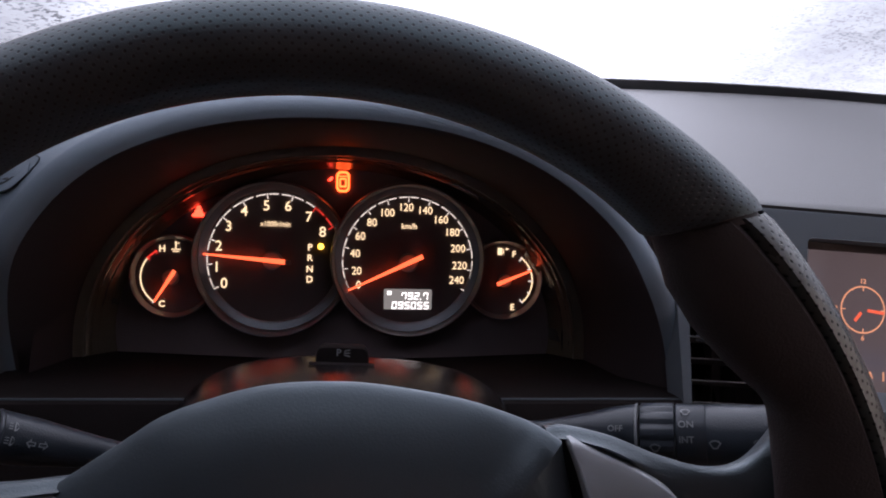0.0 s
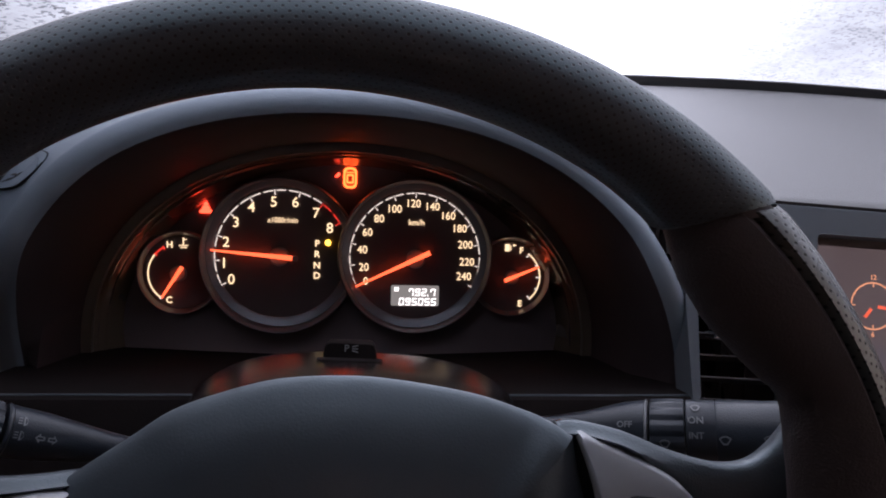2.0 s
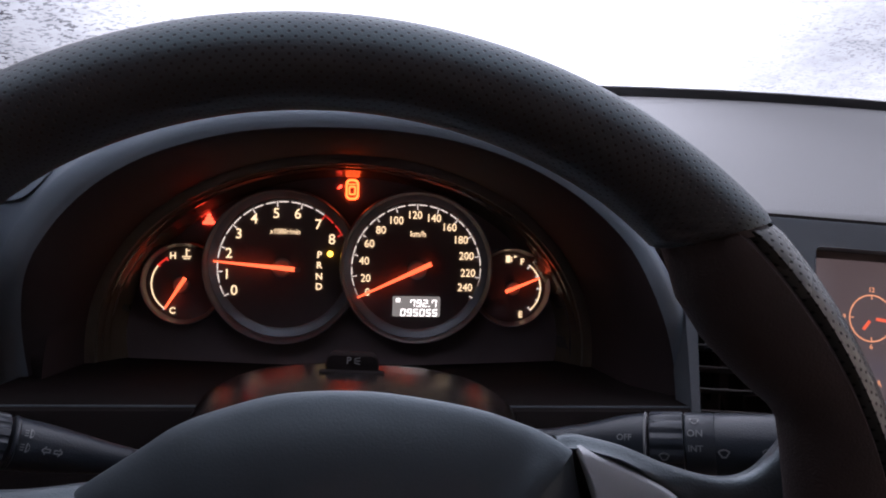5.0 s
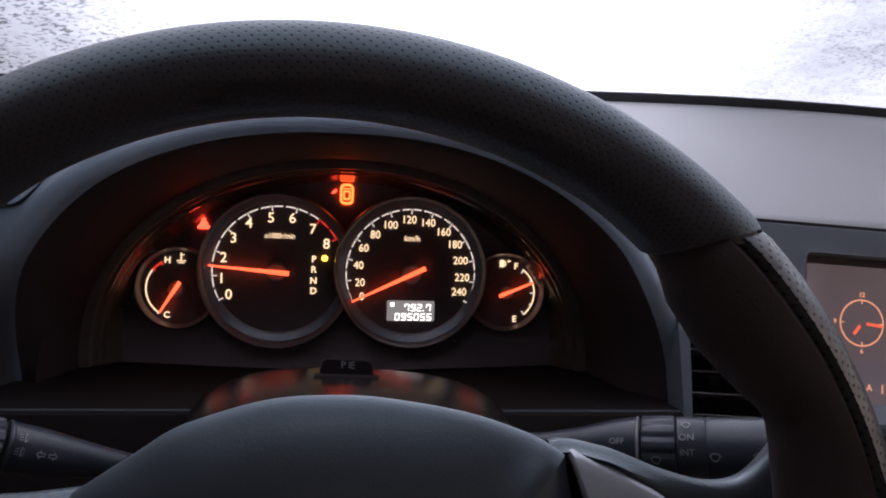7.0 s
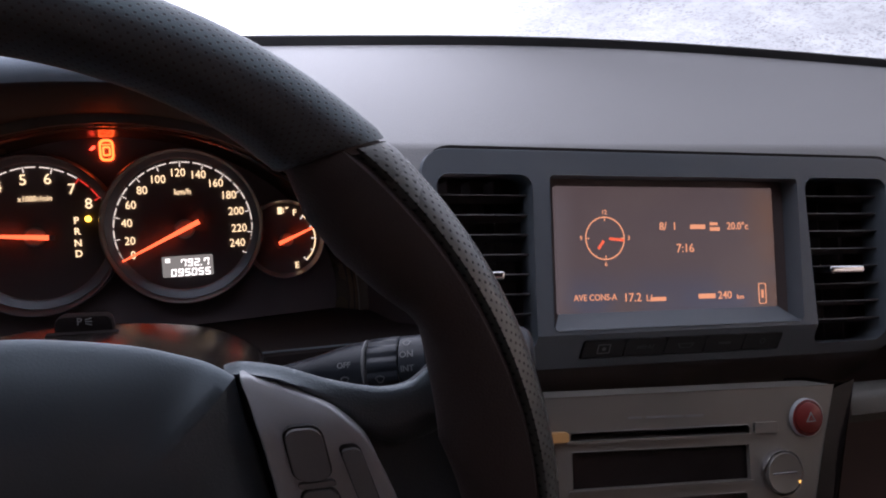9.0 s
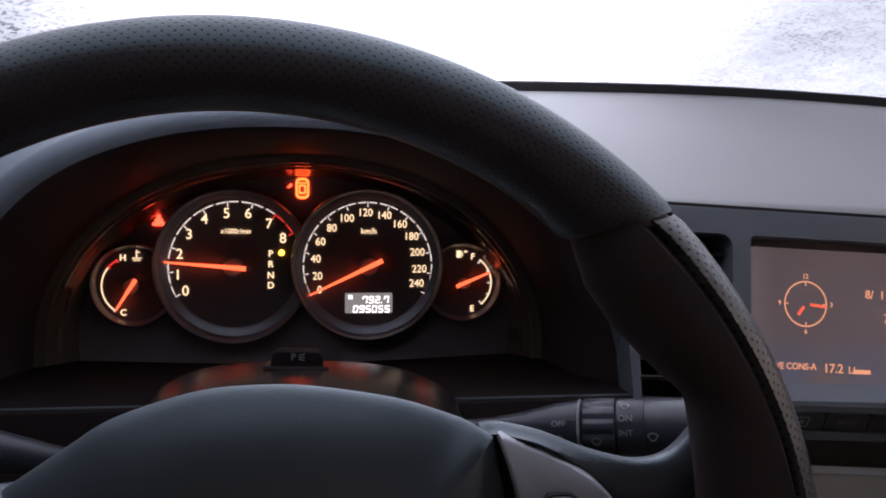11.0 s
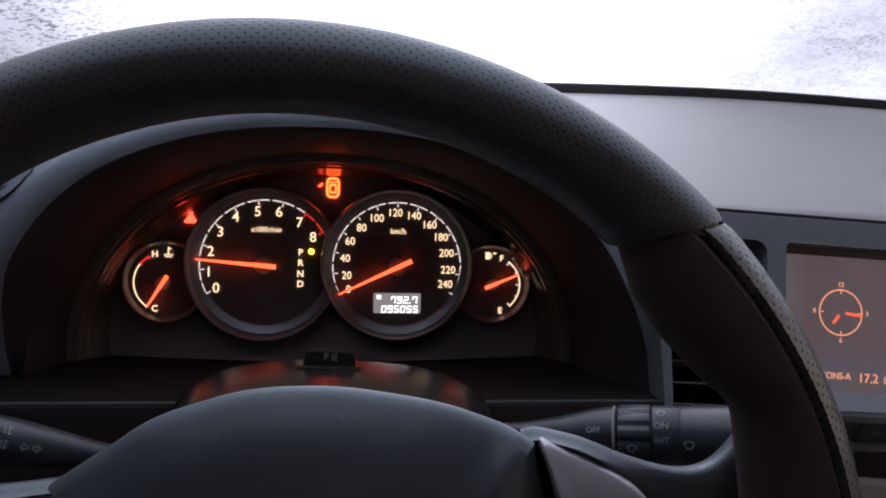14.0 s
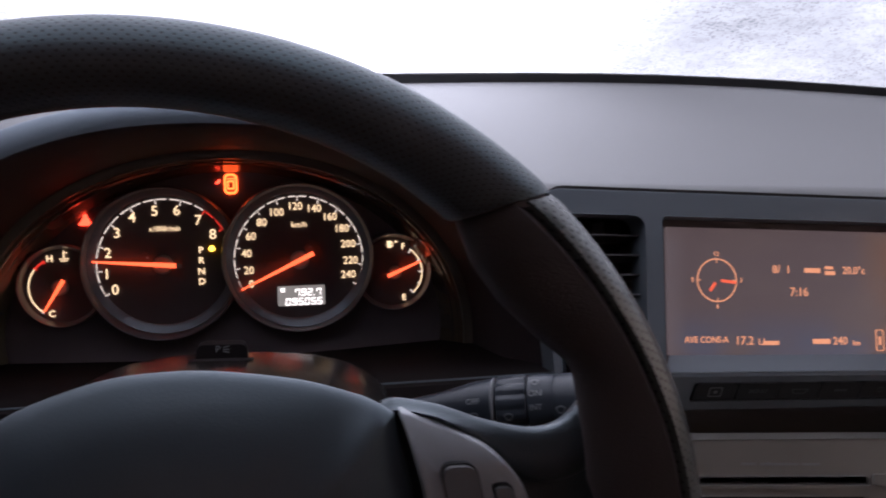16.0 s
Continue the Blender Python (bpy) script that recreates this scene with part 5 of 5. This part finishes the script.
for v in (-0.1102, -0.1384):
    part("lip", slab(slant([(-0.0950, v + 0.0007), (-0.0950, v - 0.0009), (0.0288, v - 0.0009), (0.0288, v + 0.0007)]), 0.026, 0.0314, 0.0005, 2), AUDIO, audio, "raised silver lip")
for u0, u1 in ((-0.0553, -0.0460), (-0.0430, -0.0180), (-0.0160, -0.0042)):
    part("lettering_bar", slab(slant([(u0, -0.0968), (u0, -0.0980), (u1, -0.0980), (u1, -0.0968)]), 0.0300, 0.0302), PRINT, audio, "faint printed line", smooth=False)
part("slot_key", slab(slant(rounded(-0.1132, -0.0948, -0.1094, -0.1036, 0.0016, 3)), 0.028, 0.0334, 0.0012, 3), GOLDKEY, audio, "small golden lit key")
part("slot_key", slab(slant(rounded(0.0305, 0.0478, -0.1095, -0.1028, 0.0012, 3)), 0.028, 0.0322, 0.0010, 3), AUDIO, audio, "small key beside the slot")
for u, v, r in ((-0.1080, -0.0985, 0.0024), (-0.1040, -0.1180, 0.0016)):
    part("small_mark", box(u - r, u + r, v - 0.0007, v + 0.0007, 0.0300, 0.0302), PRINT, audio, smooth=False)
hz = part("hazard_button", lathe([(0.0112, 0.030), (0.0112, 0.0325), (0.0104, 0.0330), (0.0100, 0.0318), (0.0097, 0.0334), (0.0078, 0.0348), (0.0003, 0.0352)], 40), RED_LENS, audio, "round red hazard button", at=Matrix.Translation((0.0696, -0.1047, 0)))
part("rim", lathe([(0.0122, 0.0295), (0.0121, 0.0320), (0.0115, 0.0326), (0.0108, 0.0310)], 40), SILVER, hz, "dull metal rim")
tri = [(0.0042 * math.cos(radians(90 + 120 * i)), 0.0042 * math.sin(radians(90 + 120 * i))) for i in range(3)]
part("triangle_mark", slab(tri, 0.0350, 0.0354, holes=[[(u * 0.66, v * 0.66) for u, v in tri]]), PRINT, hz, smooth=False)
for cu, cv in ((0.0486, -0.1367), (-0.1235, -0.1310)):
    knob = part("volume_knob" if cu > 0 else "tuning_knob", lathe([(0.0128, 0.030), (0.0126, 0.0342), (0.0120, 0.0352), (0.0100, 0.0349), (0.0003, 0.0344)], 48), AUDIO, audio, "dark satin knob", at=Matrix.Translation((cu, cv, 0)))
    part("ring", lathe([(0.0142, 0.030), (0.0142, 0.0335), (0.0138, 0.0345), (0.0134, 0.0340), (0.0133, 0.0300)], 56), CHROME, knob, "thin chrome ring")
    part("grip_line", box(-0.0085, 0.0085, -0.0006, 0.0006, 0.0344, 0.0354, 0.0003, 1), KEYCAP, knob, "raised grip line")
    if cu > 0:
        part("indicator", lathe([(0.0008, 0.0356), (0.0002, 0.0358)], 10, [(0.0098, -0.0058)] * 2), AMBERDOT, knob, "tiny amber lamp")
part("side_strip", slab([(0.0960, -0.0865), (0.1130, -0.0868), (0.1040, -0.1250), (0.0800, -0.230), (0.0610, -0.230), (0.0860, -0.1250)], -0.02, 0.022, 0.003, 2), GLOSSY, audio, "glossy dark side strip")
part("side_strip", box(-0.1660, -0.1510, -0.230, -0.080, -0.02, 0.022, 0.006, 2), GLOSSY, audio, "glossy dark side strip")

# ---- passenger side trim and left vent ----
side_trim = thing("passenger_trim", Matrix(), "grey-beige trim on the passenger's side of the dashboard", "dash trim")
rings = []
for x in np.linspace(0.480, 1.20, 16):
    off = 0.10 * max(0.0, x - 0.60) ** 1.5
    row = []
    for v, n in ((-0.094, -0.006), (-0.098, 0.006), (-0.104, 0.010), (-0.113, 0.010), (-0.120, 0.002), (-0.124, -0.015), (-0.128, -0.04)):
        p = STACK @ Vector((0, v, n))
        row.append((x, p.y + off, p.z))
    rings.append(row)
part("panel", loft(rings, closed=False, caps=False), BEIGE, side_trim)

left_vent = thing("side_air_vent", CLUSTER, "charcoal air vent laid on the hood's outer flank", "air vent")


def flank(bm):
    """Lays a plate on the hood's flank, which slopes away towards the driver's door."""
    for v in bm.verts:
        v.co.z += 0.1267 + 0.89 * (v.co.x + 0.1501) - 0.71 * (v.co.y - 0.0428)
    return bm


def inset(pts, d):
    """The outline drawn in by d towards its middle line."""
    return [(u + d * (1 if u < -0.215 else -1) * min(1.0, abs(u + 0.205) / 0.03), v + d * (1 if v < 0.043 else -1) * 0.8) for u, v in pts]


seam_line = spline([(-0.1560, 0.0492), (-0.1524, 0.0474), (-0.1536, 0.0437), (-0.1595, 0.0373), (-0.1680, 0.0311), (-0.1780, 0.0288), (-0.2000, 0.0280), (-0.2250, 0.0310), (-0.2400, 0.0400), (-0.2370, 0.0510), (-0.2180, 0.0560), (-0.1900, 0.0550), (-0.1680, 0.0520)], 4, True)
ring_line, mouth = inset(seam_line, 0.0006), inset(seam_line, 0.0044)
part("seam", flank(slab(seam_line, -0.003, 0.0005, holes=[inset(seam_line, 0.0009)])), RUBBER, left_vent, "dark seam round the vent", smooth=False)
part("ring", flank(slab(ring_line, -0.003, 0.0011, 0.0003, 2, holes=[mouth])), HOODTOP, left_vent, "charcoal rounded rim")
# No recess here: a black plate on the shell stands for shaded depth.
part("well", flank(slab(inset(seam_line, 0.0030), -0.002, 0.0004)), RUBBER, left_vent, "dark well", smooth=False)
for v, u1 in ((0.0365, -0.1725), (0.0425, -0.1660), (0.0480, -0.1690)):
    part("slat", flank(box(-0.2300, u1, v - 0.0006, v + 0.0006, 0.0002, 0.0009, 0.0002, 1)), SLAT, left_vent)
